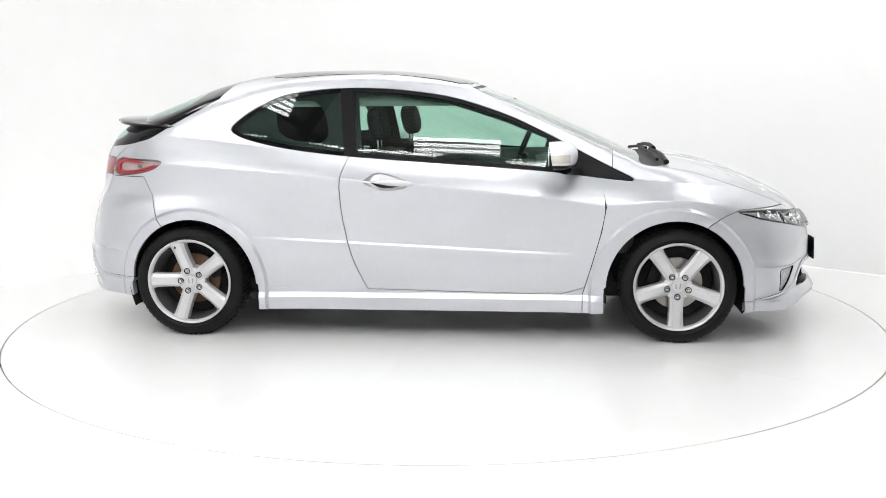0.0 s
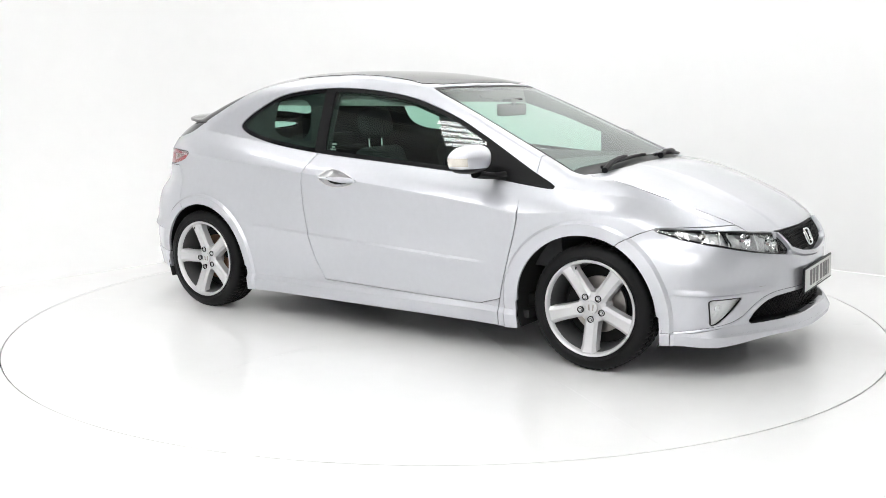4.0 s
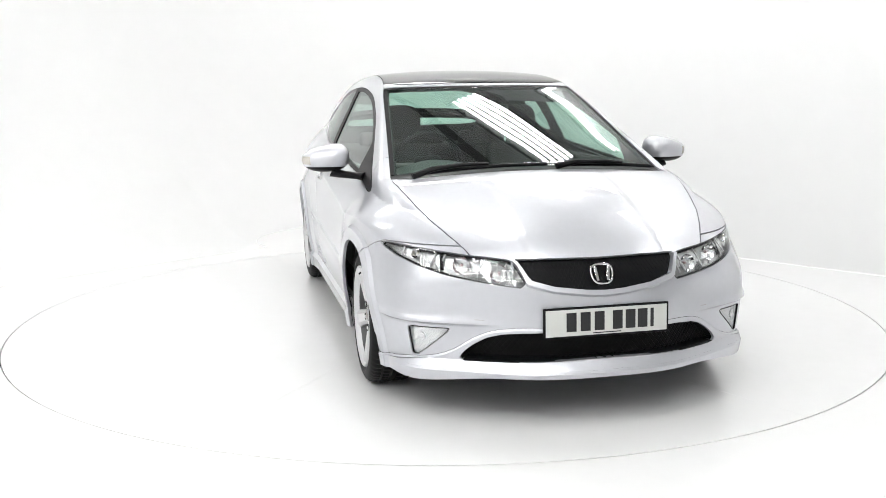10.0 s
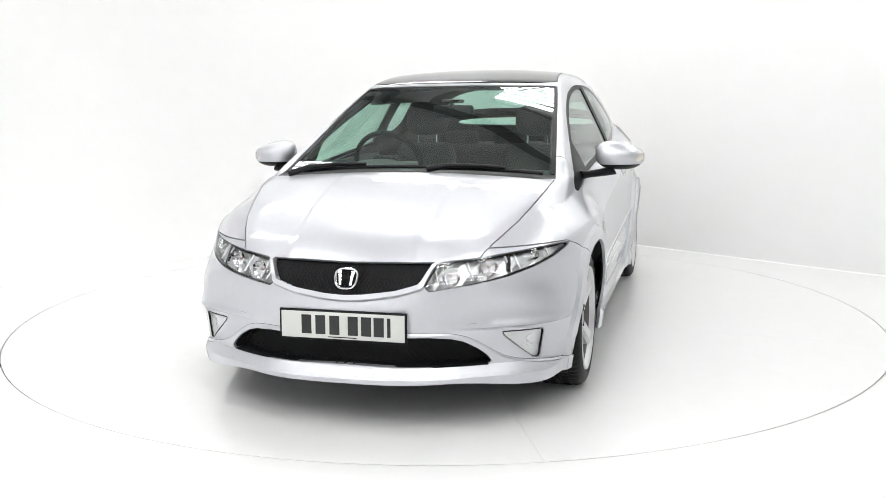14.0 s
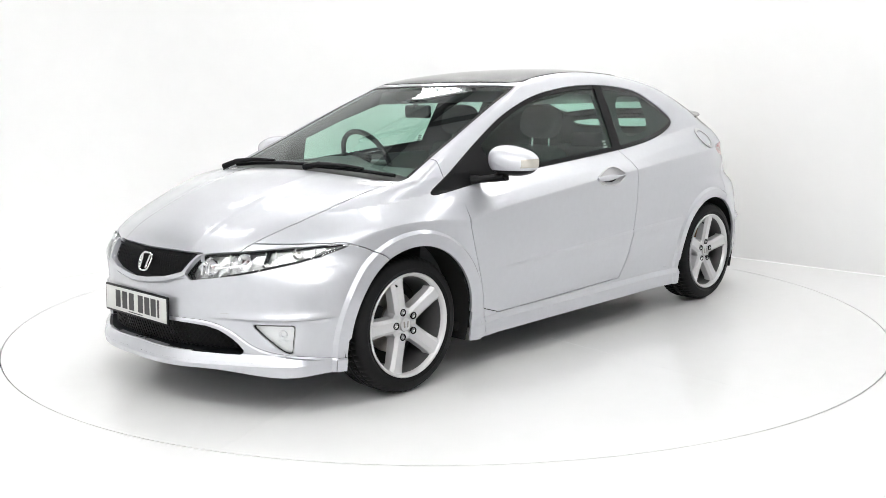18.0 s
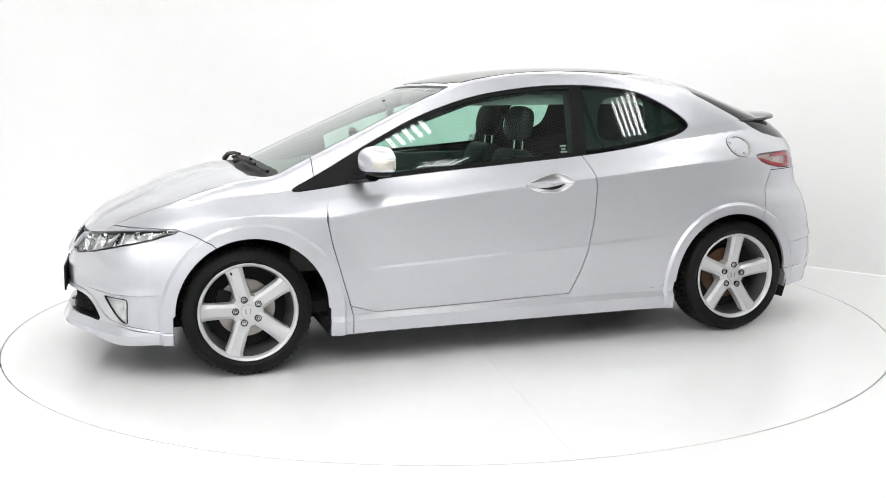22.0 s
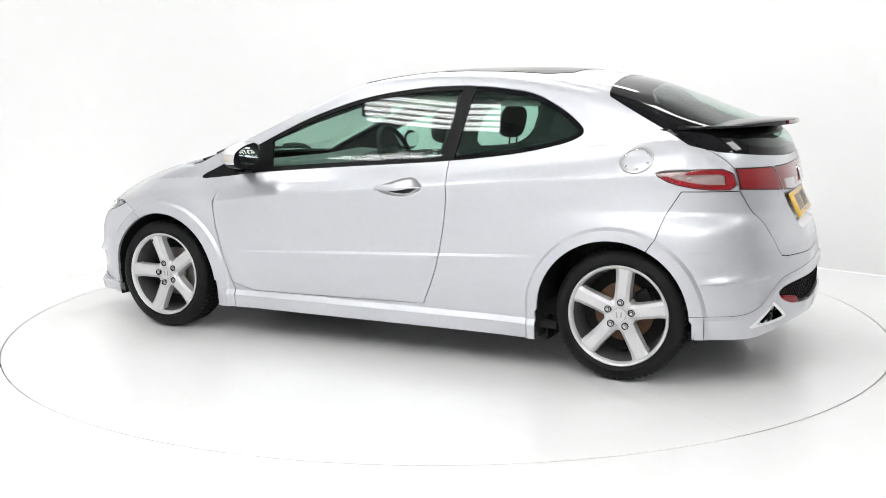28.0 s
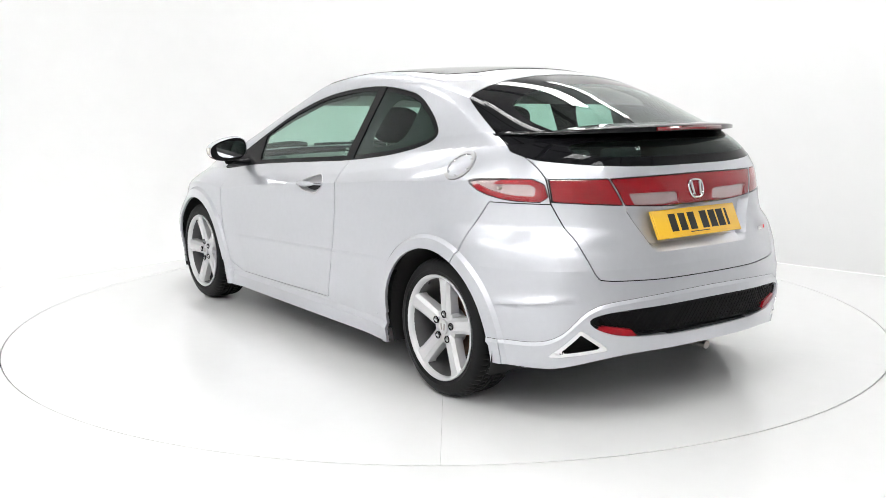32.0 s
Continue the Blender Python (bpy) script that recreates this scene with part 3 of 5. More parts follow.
flank = region([], [f_seam], 0.0, region([], [f_door, f_wing, f_front, w_side, f_screen, f_roof, f_glass, f_tail, f_in, f_mid, f_gate, f_rear, f_bonnet, f_lamp, f_grille]))
sheet("body_side", region([], [f_fuel], 0.001, flank), PAINT, car)
sheet("body_side", other_side(flank), PAINT, car)
rear_bumper = sheet("rear_bumper", both_sides(region([lambda v: -f_skirt(v)], [], 0.0006, region([f_rear], [f_gate, f_tail, f_in, f_mid, f_rgrille, f_exhaust]))), PAINT, car, "silver rear bumper")
rear_skirt = sheet("rear_skirt", both_sides(proud(region([f_skirt], [], 0.0006, region([f_rear], [f_rgrille, f_exhaust])), lambda v: SKIRT(v[:, 1]) - v[:, 2], 0.001, 0.008, 0.015)), PAINT, car, "silver sports skirt of the rear bumper", 0.035)
tailgate = sheet("tailgate", both_sides(region([f_gate], [f_glass, f_in, f_mid, f_tail])), PAINT, car, "silver tailgate")
roof_panel = sheet("roof_panel", both_sides(region([f_roof], [])), GLOSS, car, "gloss black panoramic glass roof", raised=0.002)
windscreen = sheet("windscreen", both_sides(region([lambda v: f_screen(v) - 0.02], [above(COWL)], 0.0)), SCREEN, car, "large raked windscreen", 0.004, -0.003)
sheet("windscreen_band", both_sides(region([lambda v: 0.02 - f_screen(v), f_screen], [above(COWL)], 0.0005)), TRIM, car, "black edge of the windscreen", 0.004, -0.003)
cowl = sheet("cowl", both_sides(region([above(COWL), f_screen], [f_bonnet])), COWL_GREY, car, "dark grey plastic scuttle panel", raised=-0.006)

# side glass and its black frames
PILLAR = [(-0.512, 1.40), (-0.446, 0.90), (-0.372, 0.90), (-0.446, 1.40)]
SAIL = [(0.60, 0.80), (0.615, 0.905), (0.668, 1.10), (0.70, 1.30), (1.5, 1.30), (1.5, 0.80)]
f_pillar, f_sail = side(PILLAR), side(SAIL)
inner_window = lambda v: w_side(v) - 0.021
frames = region([w_side], [], 0.001)
surround = region([lambda v: np.maximum(np.maximum(-inner_window(v), f_pillar(v)), f_sail(v))], [], 0.0, frames)
pair("window_frame", region([lambda v: np.maximum(v[:, 0] + 0.43, f_pillar(v))], [], 0.0, surround), TRIM, "satin black window surround", 0.006, 0.001)
pair("quarter_surround", region([lambda v: -0.43 - v[:, 0]], [f_pillar], 0.0, surround), GLOSS, "gloss black quarter window edge", 0.006, -0.003)
pair("door_glass", region([inner_window, lambda v: v[:, 0] + 0.41], [f_pillar, f_sail], 0.0, frames), PANE, "green tinted door window", 0.003, -0.004)
pair("quarter_glass", region([inner_window, lambda v: -0.44 - v[:, 0]], [f_pillar], 0.0, frames), PRIVACY, "dark tinted rear quarter window", 0.003, -0.003)

# inner lining behind the panels
CLEAR_DOOR = [(-0.40, 1.30), (-0.36, 0.985), (0.62, 0.90), (0.655, 1.06), (0.42, 1.155), (0.112, 1.255), (-0.2, 1.30)]
CLEAR_QUARTER = rounded([(-0.53, 1.04), (-0.83, 1.08), (-0.86, 1.265), (-0.83, 1.275), (-0.60, 1.285)], 2)
CLEAR_REAR = rounded([(-1.33, -0.3), (-1.33, 0.0), (-1.34, 0.50), (-1.52, 0.535), (-1.70, 0.50), (-1.84, 0.36), (-1.88, 0.0), (-1.88, -0.3)], 1)
CLEAR_LOW = rounded([(-0.3, 1.045), (0.40, 1.048), (0.53, 1.062), (0.53, 1.098), (0.40, 1.115), (-0.3, 1.12)], 1)
f_clear, f_slot = above(CLEAR_REAR), behind(CLEAR_LOW)
sheet("rear_window", both_sides(region([f_glass, side(SPOILER_LINE), f_clear], [], 0.0)), PRIVACY, car, "tinted upper rear window", 0.004, -0.002)
sheet("rear_window_band", both_sides(region([f_glass, side(SPOILER_LINE)], [f_clear], 0.0)), GLOSS, car, "gloss black edge of the upper rear window", 0.004, -0.002)
sheet("lower_rear_window", both_sides(region([f_glass, f_slot], [side(SPOILER_LINE)], 0.0)), PRIVACY, car, "tinted lower rear window", 0.004, -0.002)
sheet("lower_window_band", both_sides(region([f_glass], [side(SPOILER_LINE), f_slot], 0.0)), GLOSS, car, "gloss black edge of the lower rear window", 0.004, -0.002)
lining = region([], [arches, side(CLEAR_DOOR), side(CLEAR_QUARTER), lambda v: f_screen(v) - 0.03, lambda v: f_intake(v) + 0.02, lambda v: f_grille(v) + 0.02, lambda v: f_lamp(v) + 0.01,
                     lambda v: f_fog(v) + 0.02, lambda v: f_rgrille(v) + 0.02, lambda v: f_exhaust(v) + 0.02, above(CLEAR_REAR), behind(CLEAR_LOW), f_tail, f_in, f_mid], 0.0)
f_lamps = lambda v: np.maximum(np.maximum(f_tail(v), f_in(v)), f_mid(v)) + 0.014
sheet("lamp_backing", both_sides(region([f_lamps], [], 0.0)), UNDER, car, "", 0, -0.022)
sheet("inner_lining", both_sides(lining), UNDER, car, "black inner body shell", 0, -0.018)



# ---- where the skin lies, for what is fixed on it ----
def reach(point, lo, hi):
    """Where between lo (inside) and hi (outside) the skin is met; takes arrays too."""
    lo, hi = np.asarray(lo, float), np.asarray(hi, float)
    for _ in range(22):
        m = (lo + hi) / 2
        out = skin(*point(m)) > 0
        lo, hi = np.where(out, lo, m), np.where(out, m, hi)
    return lo if lo.ndim else float(lo)


def front_x(y, z):
    o = 0.0 * np.asarray(y, float)
    return reach(lambda m: (m, o + y, o + z), 1.2 + o, 2.5 + o)


def rear_x(y, z):
    o = 0.0 * np.asarray(y, float)
    return reach(lambda m: (m, o + y, o + z), -1.2 + o, -2.5 + o)


def side_y(x, z):
    return reach(lambda m: (np.float64(x), m, np.float64(z)), 0.1, 1.2)


def top_z(x, y):
    return reach(lambda m: (np.float64(x), np.float64(y), m), 0.4, 1.7)


# ---- wheels ----
def wheel(x, s, spoke, disc_mat):
    """A five-spoke wheel with its outer face towards s (1 left, -1 right)."""
    w = new("wheel")
    w.parent = car
    w["label"] = "five-spoke silver alloy wheel with black tyre"
    w.matrix_basis = pose(x, s * 0.862, 0.2995, 0, 0, 0 if s > 0 else 180)
    prof = [(0.225, -0.014), (0.238, -0.003), (0.250, 0.002), (0.253, 0.0035), (0.256, 0.002), (0.272, 0.001), (0.286, -0.006), (0.297, -0.019), (0.3015, -0.034), (0.3025, -0.050), (0.297, -0.052), (0.297, -0.059),
            (0.303, -0.061), (0.3035, -0.088), (0.297, -0.090), (0.297, -0.098), (0.3035, -0.100), (0.3035, -0.112), (0.297, -0.114), (0.297, -0.122), (0.3035, -0.124), (0.303, -0.152), (0.297, -0.154), (0.297, -0.161),
            (0.3025, -0.163), (0.3015, -0.178), (0.297, -0.192), (0.286, -0.204), (0.25, -0.210), (0.225, -0.20)]
    prof = [(r if r < 0.24 else r + 0.0035 * (r - 0.24) / 0.0635, a) for r, a in prof]
    v, f = lathe(prof, 192)
    n = len(prof)
    for i in range(192):
        for k in [7, 8, 9, 24, 25, 26, 12, 13, 20, 21]:
            j = i * n + k
            if (i + (1 if k in (12, 13) else 0)) % 3 == 0:
                a = np.array(v[j])
                q = 1 - (0.006 if k not in (7, 26) else 0.003) / math.hypot(a[0], a[2])
                v[j] = (a[0] * q, a[1], a[2] * q)
    part("tyre", bm_of(v, f), RUBBER, w, "black road tyre", 30)
    v, f = lathe([(0.222, -0.016), (0.2335, -0.006), (0.2345, -0.001), (0.231, 0.003), (0.2255, 0.001), (0.219, -0.008), (0.215, -0.022)], 96)
    part("rim", bm_of(v, f), ALLOY, w, "", 50)
    v, f = lathe([(0.2145, -0.022), (0.206, -0.07), (0.200, -0.12), (0.198, -0.19)], 96)
    part("rim_barrel", bm_of(v, f), BARREL, w, "inner barrel, its grey darkened for the shade behind the spokes", 50)
    v, f = lathe([(0.0, -0.030), (0.030, -0.030), (0.034, -0.034), (0.060, -0.034), (0.074, -0.040), (0.080, -0.06), (0.080, -0.10), (0.0, -0.10)], 48)
    part("hub", bm_of(v, f), ALLOY, w, "", 40)
    for k in range(5):
        a = radians((spoke if s > 0 else 180 - spoke) + 72 * k)
        rows = []
        for r, wd, face, dp in ((0.045, 0.072, -0.030, 0.055), (0.075, 0.070, -0.028, 0.052), (0.11, 0.068, -0.023, 0.050), (0.15, 0.070, -0.018, 0.048), (0.185, 0.073, -0.013, 0.045), (0.205, 0.079, -0.010, 0.05), (0.219, 0.092, -0.009, 0.05)):
            rows.append([(r, face - dp, -wd / 2 - 0.005), (r, face - 0.012, -wd / 2), (r, face - 0.002, -wd * 0.33), (r, face + 0.001, -wd * 0.28), (r, face - 0.001, 0), (r, face + 0.001, wd * 0.28),
                         (r, face - 0.002, wd * 0.33), (r, face - 0.012, wd / 2), (r, face - dp, wd / 2 + 0.005)])
        vv = [p for row in rows for p in row]
        m = len(rows[0])
        ff = [(i * m + j, i * m + (j + 1) % m, (i + 1) * m + (j + 1) % m, (i + 1) * m + j) for i in range(len(rows) - 1) for j in range(m)]
        c, d = math.cos(a), math.sin(a)
        vv = [(x0 * c - z0 * d, y0, x0 * d + z0 * c) for x0, y0, z0 in vv]
        part("spoke", bm_of(vv, ff), ALLOY, w, "", 28)
        px, pz = 0.058 * c, 0.058 * d
        v2, f2 = lathe([(0.0115, -0.036), (0.0125, -0.0250), (0.0165, -0.0245), (0.0168, -0.05)], 16)
        part("nut_hole", bm_of([(p[0] + px, p[1], p[2] + pz) for p in v2], f2), BLACK, w, "", 50)
        v2, f2 = lathe([(0.0, -0.021), (0.006, -0.022), (0.0088, -0.026), (0.0088, -0.05)], 6)
        part("wheel_nut", bm_of([(p[0] + px, p[1], p[2] + pz) for p in v2], f2), CHROME, w, "", 20)
    v, f = lathe([(0.0, -0.0255), (0.028, -0.0265), (0.0285, -0.024), (0.0315, -0.024), (0.033, -0.034)], 40)
    part("centre_cap", bm_of(v, f), ALLOY, w, "", 25)
    mark = bmesh.new()
    for q in (-1, 1):
        prism([(q * 0.009 - 0.0032, -0.014), (q * 0.009 + 0.0032, -0.014), (q * 0.012 + 0.0032, 0.014), (q * 0.012 - 0.0032, 0.014)], 0.002, pose(0, -0.0235, 0, 90, 0, 0), bm=mark)
    part("cap_mark", mark, STEEL, w)
    v, f = lathe([(0.0, -0.105), (0.075, -0.105), (0.078, -0.115), (0.138, -0.115), (0.138, -0.135), (0.07, -0.135)], 48)
    part("brake_disc", bm_of(v, f), disc_mat, w, "worn metal brake disc", 30)
    cal = box(-0.055, -0.15, 0.085, 0.055, -0.095, 0.155, 0.012)
    bmesh.ops.rotate(cal, cent=(0, 0, 0), matrix=Matrix.Rotation(radians(70 if x > 0 else -60), 3, "Y"), verts=cal.verts)
    part("brake_caliper", cal, BLACK, w)
    v, f = lathe([(0.0, -0.15), (0.195, -0.15), (0.195, -0.17), (0.0, -0.17)], 32)
    part("back_plate", bm_of(v, f), UNDER, w)
    valve = tube([(0.205 * math.cos(1.2), -0.012, 0.205 * math.sin(1.2)), (0.196 * math.cos(1.2), -0.002, 0.196 * math.sin(1.2))], 0.004, 6)
    part("valve", valve, BLACK, w)


wheel(AXLE, -1, 268, STEEL)
wheel(-AXLE, -1, 180, RUST)
wheel(AXLE, 1, 2, STEEL)
wheel(-AXLE, 1, 96, RUST)

# wheel housings and floor pan
for s in (1, -1):
    for xc, r in ((1.295, 0.385), (-1.285, 0.38)):
        v, f = [], []
        k = 28
        for i in range(k + 1):
            a = math.pi * (i / k) * 1.24 - 0.12 * math.pi
            for yy in (0.42, 0.84):
                v.append((xc + r * math.cos(a), s * yy, 0.297 + r * math.sin(a)))
        f = [(2 * i, 2 * i + 1, 2 * i + 3, 2 * i + 2) for i in range(k)]
        f.append(tuple(range(0, 2 * k + 2, 2)))
        part("wheel_housing", bm_of(v, f), UNDER, car, "black wheel arch liner")
pan = box(-1.0, -0.78, 0.19, 0.95, 0.78, 0.23)
box(0.9, -0.44, 0.20, 2.02, 0.44, 0.24, bm=pan)
box(-1.93, -0.44, 0.27, -0.9, 0.44, 0.31, bm=pan)
box(1.66, -0.60, 0.20, 1.86, 0.60, 0.23, bm=pan)
box(-1.86, -0.60, 0.26, -1.63, 0.60, 0.29, bm=pan)
part("floor_pan", pan, UNDER, car, "dark underside")
for s in (1, -1):
    a, b = sorted((s * 0.60, s * 0.77))
    part("splash_flap", box(-1.645, a, 0.19, -1.625, b, 0.34, 0.004), BLACK, car)
    part("splash_flap", box(-0.955, a, 0.13, -0.945, b, 0.25, 0.003), BLACK, car)

# ---- head lamps ----
lamp_mesh = region([f_lamp], [], 0.0012)
hl = pair("headlamp", lamp_mesh, LENS, "clear headlamp with bright reflectors and dark rim", 0.01, 0.0)
rim_f = lambda v: 0.002 + 0.007 * smooth(v[:, 1], 0.40, 0.66) * (v[:, 2] < np.interp(v[:, 1], [0.306, 0.80], [0.595, 0.680])) - f_lamp(v)
for ob, s in zip(hl, (1, -1)):
    rimm = region([rim_f], [], 0.0, lamp_mesh)
    deep = region([lambda v: f_lamp(v) + 0.002], [], 0.0)
    if s < 0:
        rimm, deep = other_side(rimm), other_side(deep)
    sheet("lamp_rim", rimm, TRIM, ob, "dark rim", 0.02, -0.003)
    rng = random.Random(5)
    cols, lines = 16, 3
    lv, lf = [], []
    for i in range(cols + 1):
        y = 0.305 + 0.52 * i / cols
        zl = float(np.interp(y, [0.306, 0.442, 0.593, 0.751, 0.83], [0.545, 0.562, 0.587, 0.634, 0.69])) - 0.004
        zh = float(np.interp(y, [0.306, 0.351, 0.385, 0.52, 0.68, 0.83], [0.56, 0.65, 0.66, 0.672, 0.69, 0.70])) + 0.004
        for j in range(lines + 1):
            z = zl + (zh - zl) * j / lines
            yy = y - 0.02 * j / lines + 0.008
            lv.append((front_x(min(yy, 0.80), z) - 0.030 - 0.9 * max(0, yy - 0.80) - 0.020 * rng.random() - (0.012 if i % 6 == 0 else 0), s * yy, z))
    n = lines + 1
    lf = [(i * n + j, i * n + j + 1, (i + 1) * n + j + 1, (i + 1) * n + j) for i in range(cols) for j in range(lines)]
    link("lamp_bowl", lv, lf, FACET, ob, "bright faceted reflector", flat=True)
    sheet("lamp_back", deep, BLACK, ob, "", 0, -0.062)
    for yy, zz, rr in ((0.41, 0.603, 0.034), (0.545, 0.630, 0.033), (0.70, 0.664, 0.020)):
        v, f = lathe([(0.0, -0.045), (rr * 0.3, -0.04), (rr * 0.62, -0.026), (rr, -0.004), (rr * 1.06, 0.0), (rr * 1.06, -0.01)], 28, "x")
        xx = front_x(yy, zz) - 0.014
        m = pose(xx, s * yy, zz, 0, -4, s * (20 if yy < 0.6 else 40))
        part("reflector_bowl", bm_of([m @ Vector(p) for p in v], f), CHROME, ob, "", 50)
        part("bulb", bm_of(*[[m @ Vector(p) for p in lathe([(0.0, -0.012), (0.005, -0.014), (0.007, -0.02), (0.007, -0.045)], 10, "x")[0]], lathe([(0, 0)] * 4, 10, "x")[1]]), AMBER if yy > 0.6 else PINK, ob)
    for yy, lean in ((0.352, 0.03), (0.382, 0.03), (0.475, 0.035), (0.61, 0.04), (0.642, 0.04), (0.745, 0.03)):
        z0, z1 = 0.565 + (yy - 0.33) * 0.14, 0.645 + (yy - 0.35) * 0.10
        a = (front_x(yy + lean * 0.5, z0) - 0.024, s * (yy + lean * 0.5), z0)
        b = (front_x(yy - lean * 0.5, z1) - 0.024, s * (yy - lean * 0.5), z1)
        part("lamp_divider", tube([a, b], 0.004, 6), REFLECTOR, ob)
    for yy in (0.605,):
        z0, z1 = 0.572 + (yy - 0.33) * 0.14, 0.640 + (yy - 0.35) * 0.10
        part("lamp_shade", tube([(front_x(yy + 0.01, z0) - 0.03, s * (yy + 0.01), z0), (front_x(yy, z1) - 0.03, s * yy, z1)], 0.009, 6), BLACK, ob)


# ---- grilles ----
def lattice(outline, where, pitch, thick, lift, flat=1.0):
    """Crossing diagonal wires over an outline in y, z, bent to the skin."""
    bm = bmesh.new()
    o = np.array(outline)
    y1, z0, z1 = max(o[:, 0]), min(o[:, 1]), max(o[:, 1])
    zs = np.linspace(z0, z1, 9)
    span = y1 + (z1 - z0) * flat
    for q in (1, -1):
        cs = np.arange(-span, span, pitch)
        ys = cs[:, None] + q * (zs - (z0 + z1) / 2)[None, :] * flat
        zz = np.broadcast_to(zs, ys.shape)
        ok = inside(np.abs(ys).ravel(), zz.ravel(), outline).reshape(ys.shape) > 0.003
        xs = where(np.minimum(np.abs(ys), y1), zz) + lift
        for i in range(len(cs)):
            k = np.flatnonzero(ok[i])
            if len(k) > 1:
                tube([(xs[i, j], ys[i, j], zs[j]) for j in range(k[0], k[-1] + 1)], thick, 4, bm=bm)
    return bm


sheet("grille", both_sides(region([lambda v: f_grille(v) + 0.006], [], 0.0)), BLACK, car, "black honeycomb grille", 0.0, -0.022)
part("grille_mesh", lattice(GRILLE, front_x, 0.017, 0.0016, -0.010, 0.6), TRIM, car, "black honeycomb mesh")
f_strip = lambda v: np.minimum(f_grille(v) + 0.027, np.minimum(0.651 - v[:, 2], v[:, 0] - 1.8))
sheet("grille_trim", both_sides(proud(region([f_strip], [f_grille, f_lamp], 0.001), f_strip, 0.001, 0.014, 0.008)), PAINT, car, "silver strip under the grille", 0.03)
sheet("intake_back", both_sides(region([lambda v: f_intake(v) + 0.02], [], 0.0)), BLACK, car, "black lower intake", 0.0, -0.075)
il = region([lambda v: 0.004 - np.abs(f_intake(v) + 0.002)], [], 0.0)
sheet("intake_rim", both_sides(il), BLACK, car, "black rim of the intake", 0.07, -0.006)
part("intake_mesh", lattice(INTAKE, front_x, 0.022, 0.0022, -0.035, 0.8), TRIM, car, "black honeycomb mesh")
sheet("rear_grille", both_sides(region([lambda v: f_rgrille(v) + 0.006], [], 0.0)), BLACK, car, "black honeycomb rear grille", 0.0, -0.022)
part("rear_mesh", lattice(REAR_GRILLE, rear_x, 0.024, 0.0026, 0.010, 0.8), TRIM, car, "black honeycomb mesh")
sheet("rear_grille_rim", both_sides(region([lambda v: 0.005 - np.abs(f_rgrille(v) - 0.003)], [], 0.0)), BLACK, car, "", 0.02, -0.002)
f_reflect = behind([(0.585, 0.372), (0.545, 0.392), (0.43, 0.372), (0.40, 0.342), (0.47, 0.346)])
pair("rear_reflector", region([f_reflect], [], 0.0), RED, "red reflector", 0.02, 0.0)

# ---- badge of two upright bars in a rounded frame ----
def badge(name, m, w, h, label):
    bm = bmesh.new()
    ringp = rounded([(-w, h), (w, h), (w * 0.80, -h), (-w * 0.80, -h)], 3)
    tube([m @ Vector((x, y, 0.003)) for x, y in ringp + ringp[:2]], 0.0048, 8, bm=bm)
    for q in (-1, 1):
        prism([(q * w * 0.42 - 0.006, -h * 0.72), (q * w * 0.42 + 0.006, -h * 0.72), (q * w * 0.58 + 0.007, h * 0.78), (q * w * 0.58 - 0.007, h * 0.78)], 0.008, m, 0.002, bm=bm)
    return part(name, bm, CHROME, car, label)


badge("front_badge", pose(front_x(0, 0.592) - 0.006, 0, 0.592, 90 - 24, 0, 90), 0.050, 0.040, "chrome badge")
badge("rear_badge", pose(rear_x(0, 0.907) + 0.0, 0, 0.907, 90 - 16, 0, -90), 0.046, 0.038, "chrome badge")

# ---- fog lamps ----
fog_mesh = region([f_fog], [], 0.0012)
fl_pair = pair("fog_lamp", region([lambda v: f_fog(v) - 0.0028], [], 0.0), LENS, "triangular clear fog lamp in a dark frame", 0.01, -0.004)
for ob, s in zip(fl_pair, (1, -1)):
    fr, back = region([lambda v: 0.0028 - f_fog(v)], [], 0.0, fog_mesh), region([lambda v: f_fog(v) + 0.002], [], 0.0)
    if s < 0:
        fr, back = other_side(fr), other_side(back)
    sheet("fog_frame", fr, TRIM, ob, "dark frame", 0.010, 0.0)
    sheet("fog_bowl", displace(back, lambda p: -0.014 + 0.003 * np.sin(p[:, 1] * 330 + 60 * p[:, 2]) * np.sin(p[:, 2] * 260)), REFLECTOR, ob, "rippled reflector", 0)
    m = pose(front_x(0.70, 0.338) - 0.012, s * 0.70, 0.338, 0, 0, s * 40)
    v, f = lathe([(0.0, -0.008), (0.006, -0.008), (0.009, -0.003), (0.018, 0.0), (0.020, -0.02)], 24, "x")
    part("fog_reflector", bm_of([m @ Vector(p) for p in v], f), REFLECTOR, ob)


# ---- plates with plain bars in place of characters ----
def plate(name, m, face, frame_mat, label):
    ob = part(name, box(-0.266, -0.062, 0, 0.266, 0.062, 0.009, 0.003), frame_mat, car, label)
    ob.matrix_basis = m
    part("plate_face", box(-0.257, -0.053, 0.006, 0.257, 0.053, 0.0105, 0.001), face, ob)
    for k, x in enumerate((-0.150, -0.091, -0.032, 0.045, 0.100, 0.152, 0.193)):
        part("bar", box(x - (0.021 if k < 6 else 0.007), -0.036, 0.0100, x + (0.021 if k < 6 else 0.007), 0.040, 0.0112), PLATE_INK, ob)
    part("bar", box(-0.06, -0.0475, 0.0100, 0.06, -0.0435, 0.0110), PLATE_INK, ob)


plate("front_number_plate", pose(front_x(0, 0.414) + 0.003, 0, 0.414, 90, 0, 90) @ pose(0, 0, 0, -2), PLATE_WHITE, BLACK, "white number plate in a black frame")
plate("rear_number_plate", pose(-1.992, 0, 0.768, 90 - 26, 0, -90), PLATE_YELLOW, PLATE_YELLOW, "yellow number plate")

